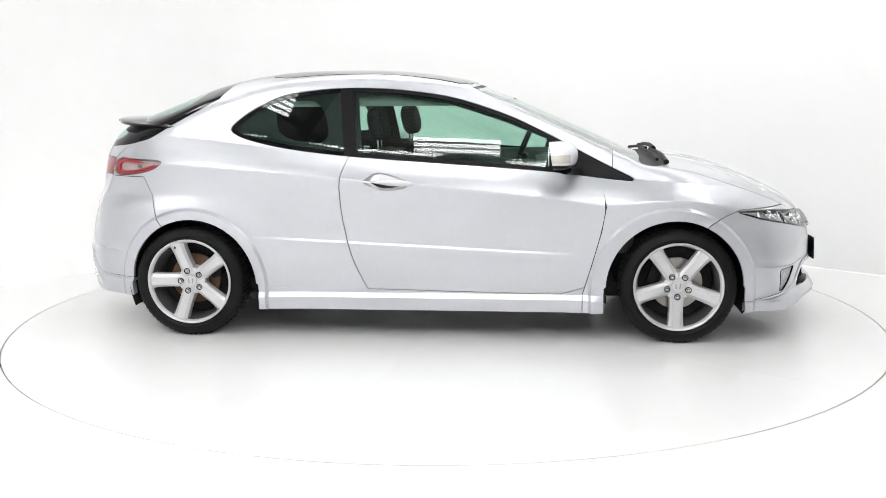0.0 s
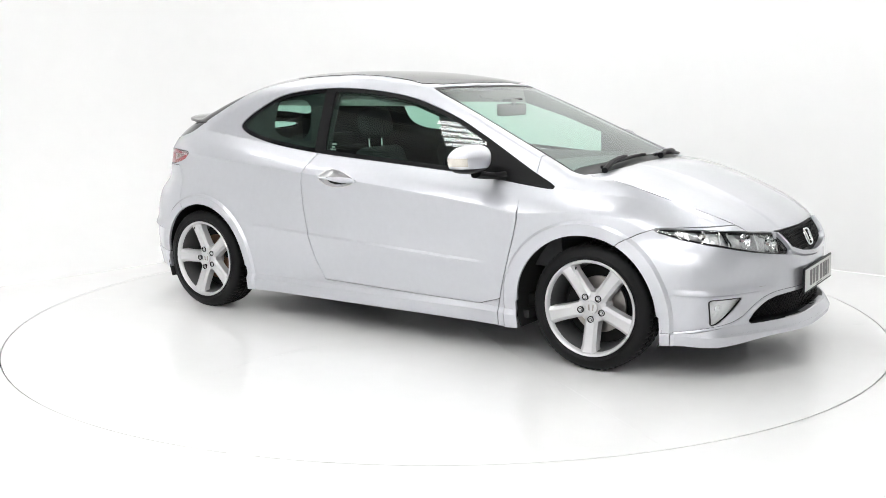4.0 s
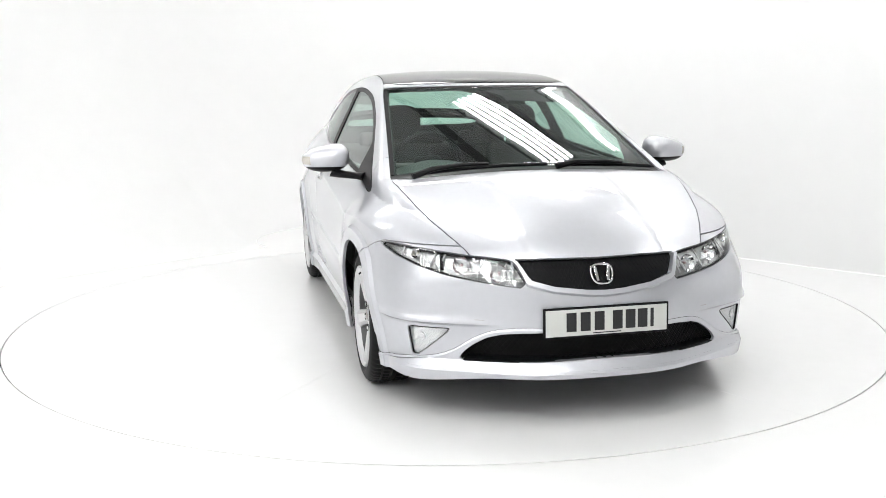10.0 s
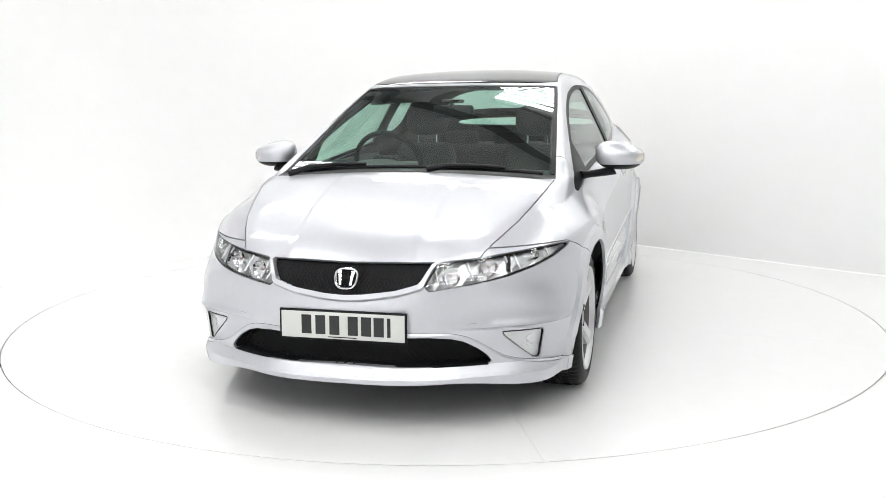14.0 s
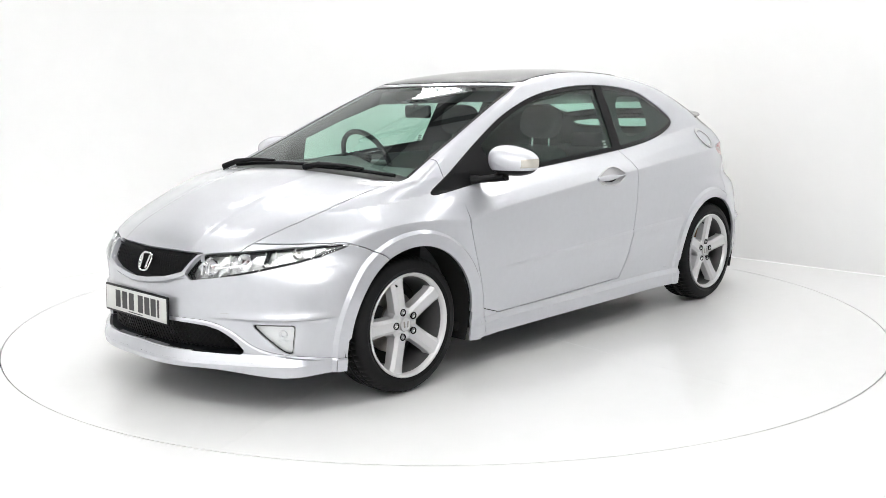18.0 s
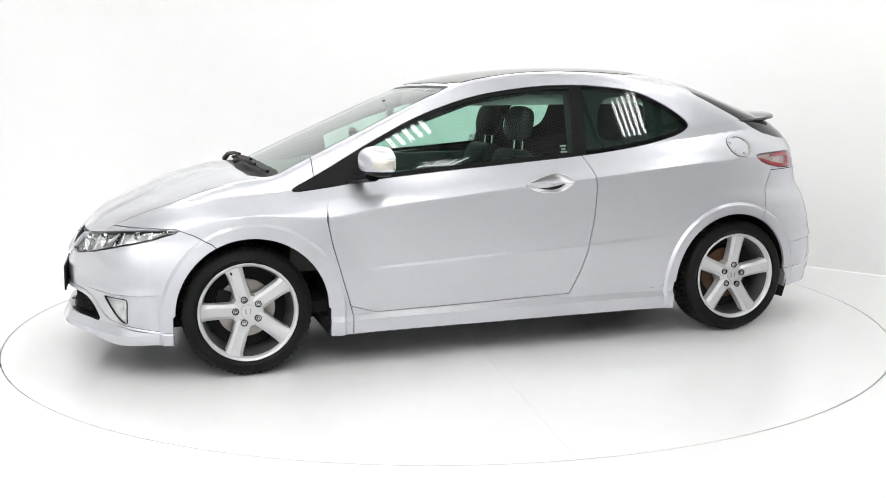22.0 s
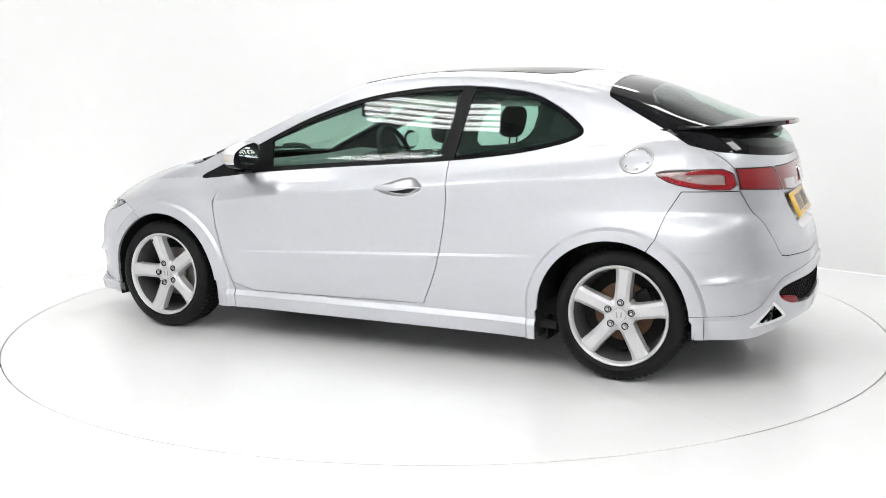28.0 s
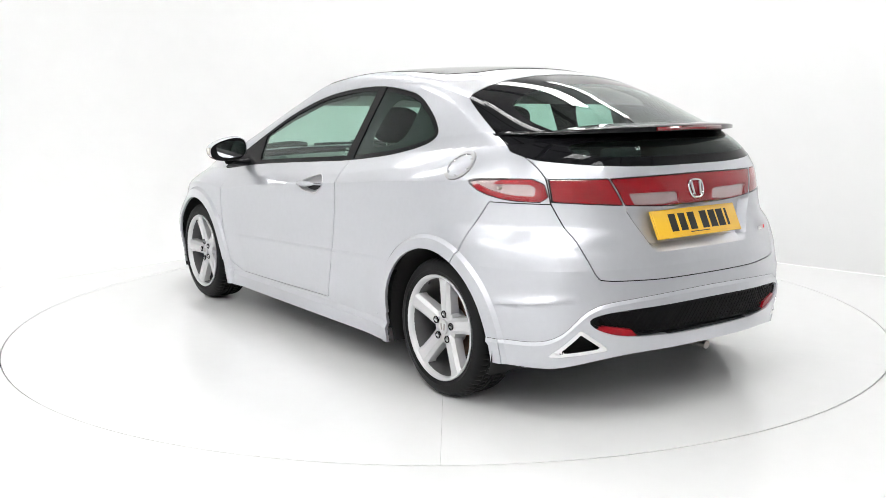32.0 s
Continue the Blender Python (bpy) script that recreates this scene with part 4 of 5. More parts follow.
# ---- tail lamps ----
outer = region([f_tail, lambda v: v[:, 1] - 0.652], [], 0.0015)
inner_l = region([f_in], [], 0.0015)
mid_l = region([f_mid], [], 0.0015)
tails = pair("tail_lamp", outer, LENS, "red and clear tail lamp", 0.01, 0.0)
f_red = lambda v: np.maximum(np.minimum(0.022 - f_tail(v), 0.935 - v[:, 2] + 0.2 * (-1.5 - v[:, 0])), -1.748 - v[:, 0])
for ob, s in zip(tails, (1, -1)):
    red, pale, rim2 = region([f_red], [], 0.0, outer), region([], [f_red], 0.0, outer), region([lambda v: 0.0015 - f_tail(v)], [], 0.0, outer)
    if s < 0:
        red, pale, rim2 = other_side(red), other_side(pale), other_side(rim2)
    sheet("red_lens", red, RED, ob, "red lens", 0.012, -0.003)
    sheet("clear_reflector", pale, PINK, ob, "pale reflector", 0.01, -0.014)
    sheet("lamp_edge", rim2, TRIM, ob, "", 0.01, -0.002)
    part("bulb", bm_of(*[[pose(-1.60, s * (side_y(-1.60, 0.925) - 0.016), 0.925) @ Vector(p) for p in lathe([(0, 0.012), (0.006, 0.010), (0.010, 0.0), (0.010, -0.02)], 12, "y")[0]], lathe([(0, 0)] * 4, 12, "y")[1]]), AMBER, ob)
inn = pair("inner_tail_lamp", inner_l, LENS, "red brake lamp on the tailgate", 0.01, 0.0)
for ob, s in zip(inn, (1, -1)):
    a, b = region([], [], 0.0, inner_l), region([lambda v: 0.003 - f_in(v)], [], 0.0, inner_l)
    if s < 0:
        a, b = other_side(a), other_side(b)
    sheet("red_lens", a, RED, ob, "red lens", 0.012, -0.003)
    sheet("lamp_edge", b, TRIM, ob, "", 0.01, -0.002)
mid = sheet("centre_lamp_panel", both_sides(mid_l), LENS, car, "red lamp panel between the tail lamps", 0.01, 0.0)
f_pale = behind([(0.372, 0.906), (0.350, 0.860), (0.105, 0.850), (0.108, 0.896), (0.125, 0.904)])
sheet("red_lens", both_sides(region([], [f_pale], 0.0, mid_l)), RED, mid, "red lens", 0.012, -0.003)
for s in (1, -1):
    q = region([f_pale], [], 0.0, mid_l)
    sheet("reversing_lens", q if s > 0 else other_side(q), PINK, mid, "pale reversing lens", 0.01, -0.010)
sheet("lamp_edge", both_sides(region([lambda v: 0.003 - f_mid(v)], [], 0.0, mid_l)), TRIM, mid, "", 0.01, -0.002)

# ---- exhaust outlets ----
ex = region([lambda v: 0.012 - f_exhaust(v), lambda v: f_exhaust(v) + 0.002], [], 0.0)
pair("exhaust_outlet", ex, CHROME, "triangular chrome exhaust surround", 0.05, 0.009)
pair("exhaust_inner", region([lambda v: f_exhaust(v) + 0.002], [], 0.0), BLACK, "dark exhaust opening", 0, -0.06)



# ---- mirrors ----
def ellipsoid(rx, ry, rz, power=2.4, nu=40, nv=24):
    v, f = [], []
    for i in range(nv + 1):
        b = -math.pi / 2 + math.pi * i / nv
        for j in range(nu):
            a = 2 * math.pi * j / nu
            c = [math.cos(b) * math.cos(a), math.cos(b) * math.sin(a), math.sin(b)]
            q = sum(abs(k) ** power for k in c) ** (-1 / power)
            v.append((rx * c[0] * q, ry * c[1] * q, rz * c[2] * q))
    for i in range(nv):
        for j in range(nu):
            f.append((i * nu + j, i * nu + (j + 1) % nu, (i + 1) * nu + (j + 1) % nu, (i + 1) * nu + j))
    return v, f


for s in (1, -1):
    mir = new("door_mirror")
    mir.parent = car
    mir["label"] = "silver door mirror with indicator on a black stalk"
    mir.matrix_basis = pose(0.70, s * 0.930, 0.985) @ Matrix.Diagonal((1.0, 1.13, 1.02, 1))

    def shell(lo, hi, grow=1.0, cut=-0.052):
        v, f = ellipsoid(0.098 * grow, 0.100 * grow, 0.076 * grow, 2.5)
        bm = bm_of(v, f)
        for q in bm.verts:
            k = (q.co.y * s + 0.1) / 0.2
            q.co.x -= 0.028 * k
            q.co.z += 0.012 * (1 - k) + 0.0
            q.co.z *= 1.0 - (0.42 * max(k, 0) ** 1.4 if q.co.z > 0 else 0.12 * max(k, 0))
            q.co.x *= 1 - 0.40 * max(k - 0.45, 0)
            q.co.y += s * 0.022 * max(k - 0.5, 0)
        for co, no in (((0, 0, lo), (0, 0, -1)), ((0, 0, hi), (0, 0, 1)), ((cut, 0, 0), (-1, 0, -0.18))):
            bmesh.ops.bisect_plane(bm, geom=bm.verts[:] + bm.edges[:] + bm.faces[:], plane_co=co, plane_no=no, clear_outer=True)
        return bm

    part("mirror_cap", shell(-0.036, 0.2), PAINT, mir, "silver cap", 50)
    part("mirror_base", shell(-0.2, -0.038, 0.985), TRIM, mir, "black underside", 50)
    inner = shell(-0.2, 0.2, 0.97, -0.046)
    bmesh.ops.holes_fill(inner, edges=inner.edges, sides=0)
    part("mirror_housing", inner, BLACK, mir, "", 50)
    glass = prism(rounded([(-0.085, 0.045), (0.075, 0.054), (0.085, -0.04), (-0.07, -0.046)], 2), 0.003, pose(-0.062, 0, 0.0, 90, 0, -90) @ pose(0, 0, 0, 0, 0, 0 if s > 0 else 0))
    part("mirror_glass", glass, MIRROR, mir, "mirror glass")
    ind = shell(-0.024, 0.016, 1.008, -0.05)
    bmesh.ops.bisect_plane(ind, geom=ind.verts[:] + ind.edges[:] + ind.faces[:], plane_co=(0, s * 0.02, 0.004), plane_no=(0.1, -s * 0.35, 1.2), clear_outer=True)
    bmesh.ops.bisect_plane(ind, geom=ind.verts[:] + ind.edges[:] + ind.faces[:], plane_co=(0.045, 0, 0), plane_no=(1, 0, 0), clear_outer=True)
    bmesh.ops.delete(ind, geom=[q for q in ind.faces if q.calc_center_median().y * s < -0.01], context="FACES")
    part("indicator", ind, AMBER, mir, "pale indicator lens", 50)
    stalk = tube([(0.02, -s * 0.02, -0.058), (0.035, -s * 0.07, -0.075), (0.06, -s * 0.13, -0.088), (0.09, -s * 0.165, -0.09)], [0.036, 0.031, 0.028, 0.04], 12)
    bmesh.ops.scale(stalk, vec=(1, 1, 0.6), space=Matrix.Translation((0, 0, 0.08)), verts=stalk.verts)
    part("stalk", stalk, TRIM, mir, "black stalk")

# ---- door handles ----
for ob, s in zip(doors, (1, -1)):
    o = np.array(HANDLE)
    mid = o.mean(0)
    pv, n = [], len(o)
    for shrink, deep in ((1.0, -0.0015), (0.93, 0.006), (0.82, 0.014), (0.66, 0.019), (0.45, 0.021), (0.2, 0.021)):
        pv += [(x, s * (side_y(x, z) - deep), z) for x, z in mid + (o - mid) * shrink]
    pf = [(r * n + k, r * n + (k + 1) % n, r * n + n + (k + 1) % n, r * n + n + k) for r in range(5) for k in range(n)] + [tuple(range(5 * n, 6 * n))]
    link("handle_pocket", pv, pf, CHROME_DULL, ob, "silver handle pocket")
    part("handle_rim", tube([pv[k % n] for k in range(n + 2)], 0.0035, 6), ALLOY, ob)
    bar, n = bmesh.new(), 14
    rings = []
    for i in range(n + 1):
        k = i / n
        x, z = -0.075 - 0.262 * k, 0.842 + 0.010 * k
        h = 0.004 + 0.014 * math.sin(math.pi * min(1, k * 1.25 + 0.08)) ** 0.7 * (1 - 0.35 * k)
        y = side_y(x, z) + 0.003 + 0.012 * math.sin(math.pi * min(1, 0.1 + k * 0.8))
        rings.append([bar.verts.new((x, s * (y + 0.008 * math.cos(a)), z + h * math.sin(a))) for a in np.linspace(0, 2 * math.pi, 12, endpoint=False)])
    for a, b in zip(rings, rings[1:]):
        for k in range(12):
            bar.faces.new((a[k], a[(k + 1) % 12], b[(k + 1) % 12], b[k]))
    bar.faces.new(rings[0])
    bar.faces.new(rings[-1])
    part("door_handle", bar, PAINT, ob, "silver door handle")

# ---- fuel flap on the left flank ----
sheet("fuel_flap", region([lambda v: f_fuel(v) - 0.013], [], 0.0), PAINT, car, "round fuel filler flap", 0.004, -0.001)
sheet("fuel_ring", region([lambda v: 0.0062 - np.abs(f_fuel(v) - 0.0068)], [], 0.0), CHROME_DULL, car, "bright fuel flap ring", 0.008, 0.005)
for k in range(6):
    a = radians(60 * k + 20)
    fx, fz = -1.366 + 0.056 * math.cos(a), 1.004 + 0.042 * math.sin(a)
    fv, ff = lathe([(0.0, 0.003), (0.004, 0.0025), (0.007, 0.0), (0.007, -0.003)], 12, "y")
    part("ring_stud", bm_of([(p[0] + fx, p[1] + side_y(fx, fz), p[2] + fz) for p in fv], ff), CHROME, car)
sheet("fuel_pocket", region([lambda v: f_fuel(v) + 0.002], [], 0.0), STEEL, car, "", 0, -0.003)

# ---- rear spoiler ----
TRAIL = spline((-0.66, -1.46), (-0.56, -1.69), (-0.42, -1.835), (-0.2, -1.940), (0, -1.966), (0.2, -1.940), (0.42, -1.835), (0.56, -1.69), (0.66, -1.46))
RISE = spline((-0.66, 1.135), (-0.5, 1.158), (-0.2, 1.174), (0, 1.177), (0.2, 1.174), (0.5, 1.158), (0.66, 1.135))
sp = bmesh.new()
rows = []
for y in np.linspace(-0.658, 0.658, 49):
    xt, zt = float(TRAIL(y)), float(RISE(y))
    k = max(0.15, 1 - (abs(y) / 0.66) ** 3)
    xl = xt + 0.17 * k + 0.02
    zl = top_z(xl, y) - 0.002
    zm = 0.5 * (zl + zt) - 0.002
    rows.append([sp.verts.new(p) for p in ((xl, y, zl), ((xl + xt) / 2, y, zm), (xt + 0.012, y, zt - 0.001), (xt, y, zt - 0.006), (xt + 0.002, y, zt - 0.024 * k - 0.003), (xt + 0.05 * k, y, zt - 0.032 * k - 0.004), (xl - 0.03 * k, y, zl - 0.03))])
for a, b in zip(rows, rows[1:]):
    for k in range(7):
        sp.faces.new((a[k], a[(k + 1) % 7], b[(k + 1) % 7], b[k]))
sp.faces.new(rows[0])
sp.faces.new(rows[-1])
part("rear_spoiler", sp, GLOSS, car, "gloss black rear spoiler", 45)
bl = bmesh.new()
pts = [(float(TRAIL(y)) - 0.0005, y, float(RISE(y)) - 0.016) for y in np.linspace(-0.2, 0.2, 17)]
tube(pts, 0.009, 6, bm=bl)
part("high_brake_lamp", bl, BRAKE_RED, car, "slim red high brake lamp")

# ---- wipers ----
def wiper(name, pts, lift, rad):
    bm = bmesh.new()
    tube([(x, y, top_z(x, y) + h) for (x, y), h in zip(pts, lift)], rad, 8, bm=bm)
    return part(name, bm, BLACK, car, "black windscreen wiper")


wiper("wiper_arm", [(1.268, -0.60), (1.255, -0.50), (1.235, -0.36), (1.215, -0.22)], [0.012, 0.032, 0.034, 0.028], [0.016, 0.013, 0.010, 0.007])
wiper("wiper_blade", [(1.225, -0.54), (1.222, -0.36), (1.206, -0.14), (1.19, 0.08)], [0.012, 0.014, 0.014, 0.012], 0.009)
wiper("wiper_arm", [(1.275, 0.10), (1.262, 0.20), (1.240, 0.36), (1.215, 0.46)], [0.012, 0.030, 0.032, 0.026], [0.016, 0.013, 0.010, 0.007])
wiper("wiper_blade", [(1.232, 0.12), (1.225, 0.30), (1.205, 0.48), (1.175, 0.63)], [0.012, 0.014, 0.014, 0.012], 0.009)

# ---- cabin ----
def seat(x, y):
    st = new("front_seat")
    st.parent = car
    st["label"] = "black cloth front seat"
    st.matrix_basis = pose(x, y, 0)
    part("cushion", box(-0.05, -0.25, 0.30, 0.48, 0.25, 0.52, 0.06, 3), CLOTH, st)
    b = box(-0.07, -0.25, 0.0, 0.07, 0.25, 0.60, 0.06, 4)
    for q in b.verts:
        q.co.y *= 1 - 0.28 * max(q.co.z, 0) / 0.6
    bmesh.ops.transform(b, matrix=pose(0.0, 0, 0.42, 0, -17, 0), verts=b.verts)
    part("backrest", b, CLOTH, st)
    v, f = ellipsoid(0.055, 0.135, 0.095, 3.0, 28, 18)
    h = bm_of(v, f)
    bmesh.ops.transform(h, matrix=pose(-0.19, 0, 1.135, 0, -12, 0), verts=h.verts)
    part("headrest", h, CLOTH, st)
    for q in (-0.06, 0.06):
        part("headrest_post", tube([(-0.185, q, 0.97), (-0.195, q, 1.08)], 0.006, 8), CHROME, st)


seat(-0.05, 0.36)
seat(-0.14, -0.36)
rb = box(-1.20, -0.60, 0.35, -1.02, 0.60, 0.94, 0.06, 3)
bmesh.ops.transform(rb, matrix=Matrix.Translation((-0.05, 0, 0)), verts=rb.verts)
part("rear_bench", rb, CLOTH, car, "black cloth rear bench")
for y in (-0.36, 0.0, 0.36):
    part("rear_headrest", box(-1.25, y - 0.12, 0.92, -1.16, y + 0.12, 1.03, 0.03, 3), CLOTH, car, "black rear headrest")
part("parcel_shelf", box(-1.85, -0.55, 0.90, -1.22, 0.55, 0.92, 0.006), CLOTH, car, "black parcel shelf")
part("cabin_floor", box(-1.5, -0.72, 0.24, 1.0, 0.72, 0.30), UNDER, car)
d = bmesh.new()
secs = []
for y in np.linspace(-0.70, 0.70, 25):
    hood = 0.045 * math.exp(-((y + 0.36) / 0.17) ** 2)
    e = 0.02 * (abs(y) / 0.7) ** 2
    secs.append([d.verts.new(p) for p in ((1.20 - 0.28 * (y / 0.7) ** 2 * 0.5, y, 0.90), (0.95, y, 0.925 - e), (0.72, y, 0.925 + hood - e), (0.62 - hood * 1.2, y, 0.915 + hood - e), (0.56, y, 0.86), (0.58, y, 0.70), (0.66, y, 0.45), (1.10, y, 0.45))])
for a, b in zip(secs, secs[1:]):
    for k in range(8):
        d.faces.new((a[k], a[(k + 1) % 8], b[(k + 1) % 8], b[k]))
d.faces.new(secs[0])
d.faces.new(secs[-1])
part("dashboard", d, DASH, car, "dark grey dashboard")
sw = new("steering_wheel")
sw.parent = car
sw["label"] = "black steering wheel"
sw.matrix_basis = pose(0.46, -0.36, 0.925, 0, -66, 0)
ringv = [(0.185 * math.cos(a), 0.185 * math.sin(a), 0) for a in np.linspace(0, 2 * math.pi, 40, endpoint=False)]
part("wheel_rim", tube(ringv + ringv[:2], 0.015, 8), BLACK, sw)
part("wheel_boss", box(-0.06, -0.075, -0.05, 0.06, 0.075, -0.005, 0.02, 3), BLACK, sw)
for a in (90, 270, 180):
    c, q = math.cos(radians(a)), math.sin(radians(a))
    part("wheel_spoke", tube([(0.05 * c, 0.05 * q, -0.025), (0.175 * c, 0.175 * q, -0.003)], [0.022, 0.012], 8), GREY_TRIM, sw)
rv = new("rear_view_mirror")
rv.parent = car
rv["label"] = "black interior rear-view mirror"
rv.matrix_basis = pose(0.40, 0, 1.205, 0, 0, -12)
part("mirror_body", box(-0.02, -0.12, -0.035, 0.012, 0.12, 0.035, 0.015, 3), BLACK, rv)
part("mirror_stem", tube([(0.0, 0, 0.02), (0.02, 0, 0.05)], 0.012, 8), BLACK, rv)
part("sensor_box", box(-0.04, -0.05, 0.045, 0.04, 0.05, 0.065, 0.008), BLACK, rv)
for s in (1, -1):
    part("door_card", box(-0.40, s * 0.70, 0.30, 0.80, s * 0.735, 0.93, 0.02), DASH, car, "dark door lining")
    part("grab_handle", tube([(0.05, s * 0.55, 1.27), (0.02, s * 0.535, 1.245), (-0.14, s * 0.535, 1.26), (-0.17, s * 0.55, 1.29)], 0.008, 6), GREY_TRIM, car)
hd = both_sides(region([lambda v: v[:, 2] - 1.26, lambda v: 0.18 - v[:, 0], lambda v: v[:, 0] + 1.15], [f_glass], 0.0))
sheet("headliner", hd, GREY_TRIM, car, "grey headlining", 0, -0.045)

# ---- stickers inside the door windows ----
for s in (1, -1):
    for dz, w in ((0.016, 0.016), (0.0, 0.011), (-0.014, 0.018)):
        zz = 1.012 + dz
        y = s * (side_y(-0.34, zz) - 0.012)
        part("sticker", box(-0.34 - w, min(y, y - s * 0.001), zz - 0.0045, -0.34 + w, max(y, y - s * 0.001), zz + 0.0045), PLATE_WHITE, car, "small white window sticker bar")

# ---- small trim ----
def outline_mark(name, f, width, mat, label=""):
    return sheet(name, region([lambda v: width - np.abs(f(v))], [], 0.0), mat, car, label, 0.0, 0.0006)


TOW = ahead(rounded([(0.455, 0.418), (0.522, 0.418), (0.522, 0.456), (0.455, 0.456)], 1))
outline_mark("towing_cover", TOW, 0.0011, STEEL, "square towing eye cover")
q = region([lambda v: 0.0011 - np.abs(TOW(v))], [], 0.0)
sheet("washer_cover", other_side(q), STEEL, car, "square washer cover", 0.0, 0.0006)
for k, (y, w, mat) in enumerate(((-0.455, 0.045, CHROME), (-0.515, 0.012, RED_MARK))):
    z = 0.700
    bar = box(-w / 2, -0.008, 0, w / 2, 0.008, 0.003, 0.001)
    ob = part("tailgate_mark", bar, mat, car, "small model badge bar")
    ob.matrix_basis = pose(rear_x(abs(y), z) - 0.0005, y, z, 78, 0, -90 + math.degrees(math.atan2(rear_x(abs(y) + 0.02, z) - rear_x(abs(y) - 0.02, z), 0.04)))
part("tail_pipe", tube([(-1.80, -0.12, 0.215), (-1.98, -0.12, 0.207)], 0.018, 16), STEEL, car, "short silver exhaust pipe")
box_bm = box(-1.75, -0.35, 0.17, -1.35, 0.30, 0.27, 0.04, 3)
part("silencer", box_bm, UNDER, car, "dark silencer box")



# ---- the studio ----
def wall(name, a, b, height, cove, mat, label):
    """An upright wall from a to b (seen from its left) that runs out into the floor with a small cove."""
    a, b = Vector((*a, 0)), Vector((*b, 0))
    out = (b - a).normalized().cross(Vector((0, 0, 1)))
    prof = [(0.0, height)] + [(-cove + cove * math.cos(k), cove - cove * math.sin(k)) for k in np.linspace(0, math.pi / 2, 33)]
    prof += [(0.25, 0.0 - 0.02), (0.25, height)]
    v = [tuple(p + out * d + Vector((0, 0, z))) for p in (a, b) for d, z in prof]
    n = len(prof)
    f = [(i, (i + 1) % n, n + (i + 1) % n, n + i) for i in range(n)]
    return tagged(part(name, bm_of(v, f), mat, None), label, "wall", kind="structure")


H, FLOOR_Z = 4.6, -0.0075
C_BACK, C_RIGHT, C_NEAR, C_LEFT = (-1.41, 5.48), (6.9, -2.83), (1.2, -10.6), (-8.0, -1.1)
# one continuous backdrop: a straight wall with a plain foot, a rounded corner, and a wall that sweeps out into the floor
TURN_R = 2.2
d0, d1 = (Vector(C_BACK) - Vector(C_RIGHT)).normalized(), (Vector(C_LEFT) - Vector(C_BACK)).normalized()
q0, q1 = Vector(C_BACK) - d0 * TURN_R, Vector(C_BACK) + d1 * TURN_R
hub = q0 + Vector((-d0.y, d0.x)) * TURN_R
stations = [(Vector(C_RIGHT), Vector((d0.y, -d0.x)), 0.012), (q0 - d0 * 0.4, Vector((d0.y, -d0.x)), 0.012)]
for k in range(17):
    a = k / 16 * math.pi / 2
    o = Vector((d0.y, -d0.x)) * math.cos(a) + d0 * math.sin(a)
    stations.append((hub + o * TURN_R, o, 0.02 + 2.0 * (k / 16) ** 1.2))
stations.append((Vector(C_LEFT), Vector((d1.y, -d1.x)), 2.2))
bv, bf = [], []
for c, o, cove in stations:
    prof = [(0.3, H), (0.0, H), (0.0, 0.5 * (H + cove))] + [(-cove + cove * math.cos(k), cove - cove * math.sin(k)) for k in np.linspace(0, math.pi / 2, 25)]
    bv += [(c.x + o.x * u, c.y + o.y * u, z) for u, z in prof]
m = len(prof)
for i in range(len(stations) - 1):
    bf += [(i * m + k, i * m + k + 1, (i + 1) * m + k + 1, (i + 1) * m + k) for k in range(m - 1)]
tagged(part("wall_back", bm_of(bv, bf, 1e-7), WHITE_WALL, None), "plain white studio backdrop wall with a rounded corner", "wall", kind="structure").location.z = FLOOR_Z
# unseen walls added to close the hall; the near grey imitates its dim side
near = wall("wall_near", C_NEAR, C_RIGHT, H, 0.02, GREY_WALL, "unseen grey wall standing in for the dim side of the hall")
side_wall = wall("wall_left", C_LEFT, C_NEAR, H, 0.02, WHITE_WALL, "unseen white wall added on the bright side of the hall")
near.location.z = side_wall.location.z = FLOOR_Z
RADIUS = 2.482
fl = bmesh.new()
n = 128
rim = [fl.verts.new(((RADIUS + 0.007) * math.cos(2 * math.pi * i / n), (RADIUS + 0.007) * math.sin(2 * math.pi * i / n), 0)) for i in range(n)]
low = [fl.verts.new((q.co.x, q.co.y, -0.05)) for q in rim]
far = [fl.verts.new((14 * math.cos(2 * math.pi * i / n), 14 * math.sin(2 * math.pi * i / n), 0)) for i in range(n)]
for i in range(n):
    j = (i + 1) % n
    fl.faces.new((rim[i], rim[j], far[j], far[i]))
    fl.faces.new((rim[i], low[i], low[j], rim[j]))
tagged(part("floor", fl, WHITE_FLOOR, None), "glossy white painted studio floor", "floor", kind="structure").location.z = FLOOR_Z
tagged(part("floor_pit", box(-3, -3, -0.08, 3, 3, -0.05), GAP, None), "dark pit below the turntable", "pit", kind="structure").location.z = FLOOR_Z
ceil = box(-14, -14, H, 14, 14, H + 0.1)
for i in range(22):
    y = -14 + i * 1.3
    box(-14, y, H - 0.12, 14, y + 0.07, H, bm=ceil)
for i in range(6):
    x = -11.3 + i * 4
    box(x, -14, H - 0.28, x + 0.16, 14, H - 0.12, bm=ceil)
bmesh.ops.rotate(ceil, cent=(0, 0, 0), matrix=Matrix.Rotation(radians(-45), 3, "Z"), verts=ceil.verts)
bmesh.ops.translate(ceil, vec=(0, 0, FLOOR_Z), verts=ceil.verts)
ceiling = tagged(part("ceiling", ceil, ROOF_SHEET, None), "pale sheet roof with dark ribs and steel beams", "ceiling", kind="structure")
ceiling.data.materials.append(BEAM)
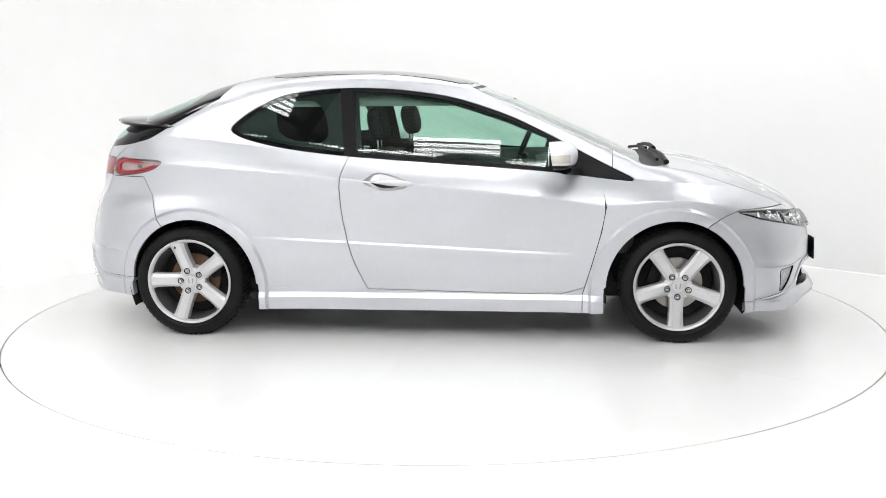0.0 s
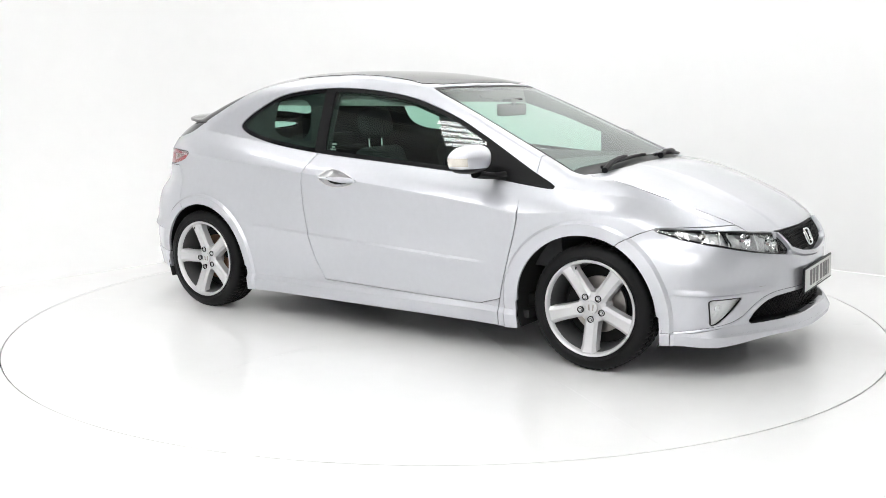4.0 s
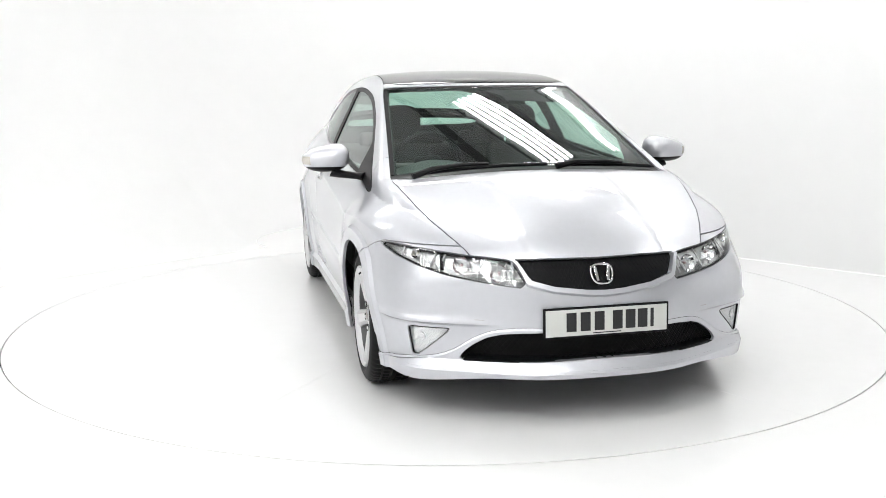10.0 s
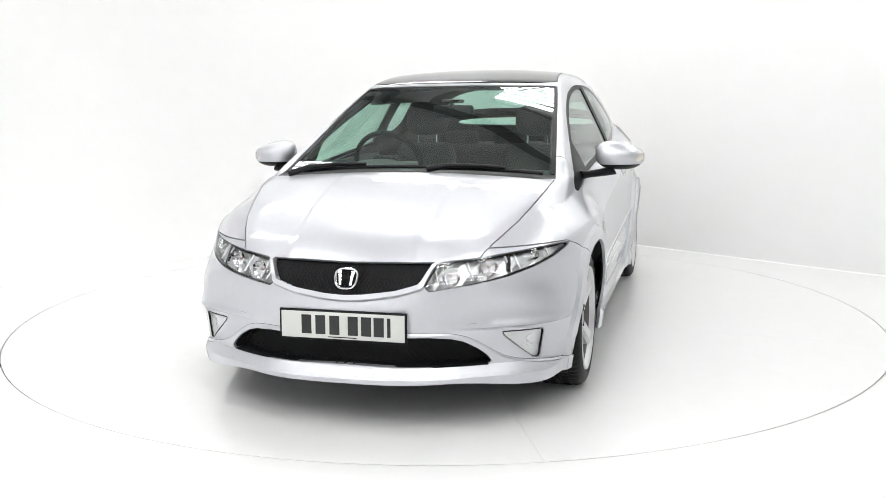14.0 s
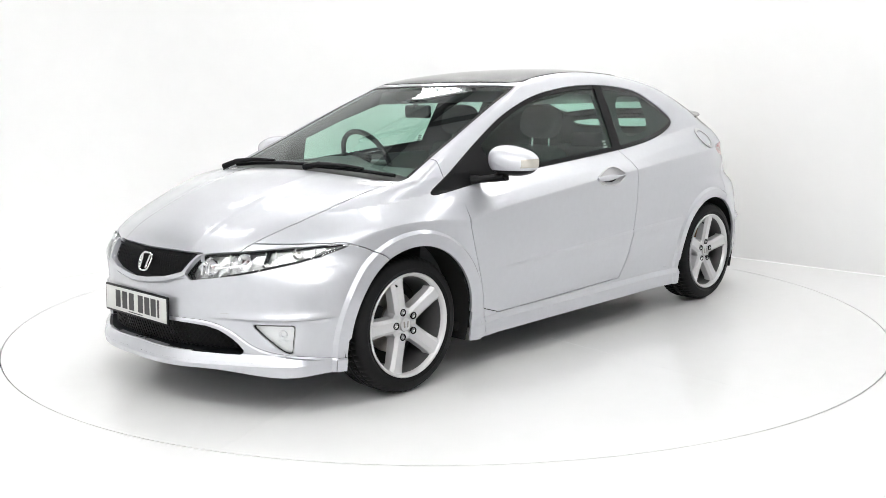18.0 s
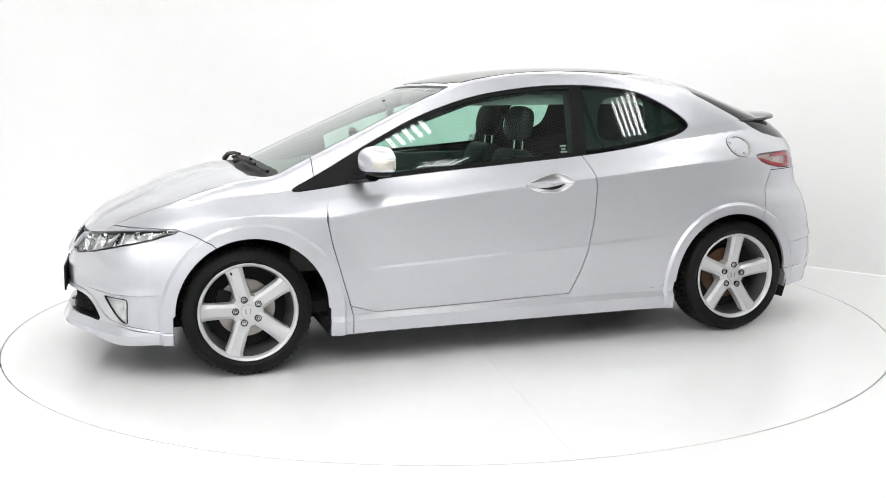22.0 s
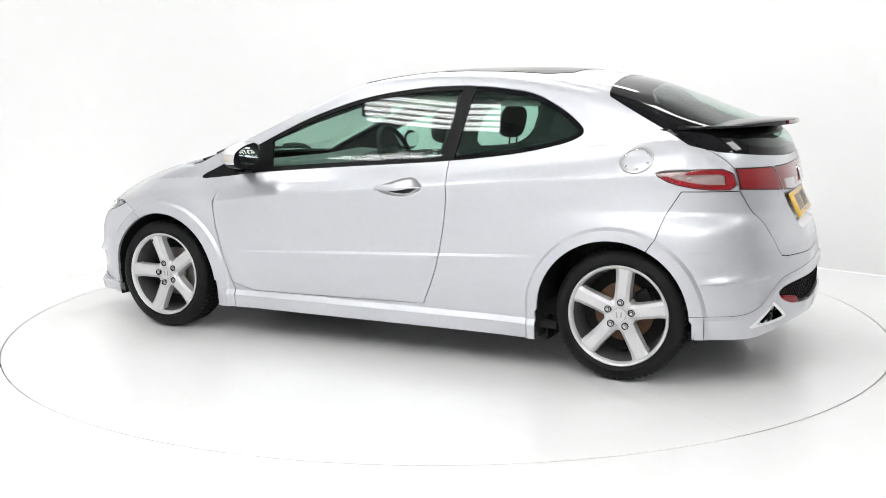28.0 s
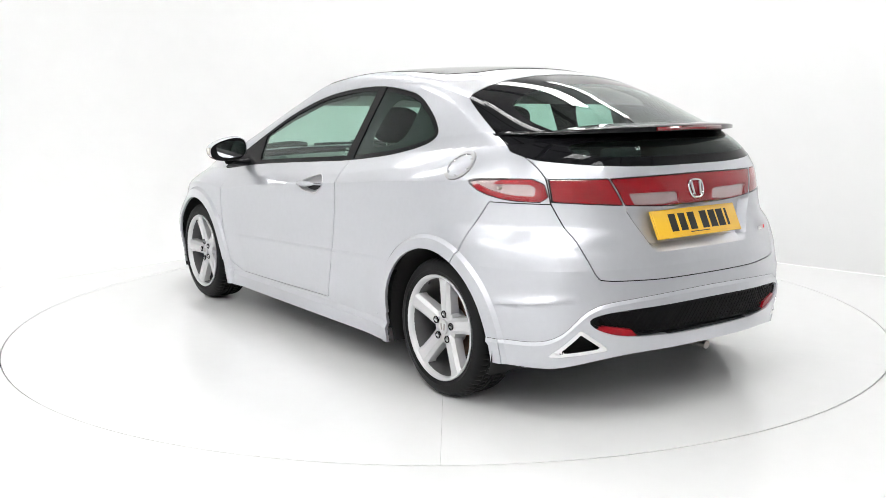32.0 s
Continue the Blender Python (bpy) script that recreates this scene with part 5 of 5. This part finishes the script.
for k, poly in enumerate(ceiling.data.polygons):
    poly.material_index = 0 if k < 6 else 1

# banks of fluorescent tubes
def light_bank(m, length=2.4, count=5, pitch=0.085):
    bank = tagged(new("light_bank"), "hanging bank of five lit fluorescent tubes; the camera-side ones are added", "ceiling light", group="ceiling light banks")
    bank.matrix_basis = m
    w = pitch * (count - 1) / 2 + 0.08
    part("frame", box(-length / 2, -w, 0.03, length / 2, w, 0.06), BEAM, bank)
    for k in range(count):
        y = (k - (count - 1) / 2) * pitch
        part("tube", tube([(-length / 2 + 0.03, y, 0), (length / 2 - 0.03, y, 0)], 0.022, 8), TUBE, bank)
    return bank


BANKS = ((-2.1, 1.8, -43, 2.0), (-0.9, 0.25, -45, 1.3), (0.12, -0.4, -45, 1.2), (0.88, 1.68, -40, 1.4), (1.75, 2.45, -45, 1.3), (2.8, 1.9, -45, 1.0), (2.5, 0.4, -45, 1.3), (-2.9, 0.6, -45, 1.2), (-0.4, 3.4, -45, 1.5),
         (3.05, -1.0, -40, 0.9), (3.2, -1.9, -40, 0.9), (0.8, -2.4, -40, 0.9), (2.2, -3.9, -40, 1.0), (0.55, -3.95, -30, 0.9), (-0.25, -2.85, -6, 0.9), (-2.3, -1.7, -36, 1.4), (-4.0, -2.6, 0, 1.6),
         # unseen banks added around the camera to brighten the car's sides
         (-2.2, -5.0, 0, 2.4), (1.0, -5.4, 0, 2.4), (-3.9, -3.6, 0, 2.4), (-0.6, -7.2, 0, 2.4), (-1.3, -3.9, 0, 1.5), (1.4, -6.9, 0, 2.4))
for x, y, a, size in BANKS:
    light_bank(pose(x, y, 3.7, 0, 0, a), size)

# turntable
table = tagged(new("turntable"), "round glossy white revolving platform set flush in the floor", "turntable")
for k in range(6):
    a0, a1 = radians(23.4 + 60 * k), radians(23.4 + 60 * (k + 1))
    arc = np.linspace(a0, a1, 25)
    mid = (a0 + a1) / 2
    off = Vector((math.cos(mid), math.sin(mid))) * 0.0007
    edge = [(off.x, off.y)] + [((RADIUS - 0.0007) * math.cos(a) + off.x, (RADIUS - 0.0007) * math.sin(a) + off.y) for a in arc]
    part("platform_sheet", prism(edge, 0.04, pose(0, 0, -0.04)), WHITE_FLOOR, table)


def motions():
    rows = [(float(t), pose(0, 0, 0, 0, 0, turn(t))) for t in range(33)]
    walk(table, [(t, pose(0, 0, FLOOR_Z) @ m) for t, m in rows])
    walk(car, [(t, m @ CAR_ON_TABLE) for t, m in rows])


motions()
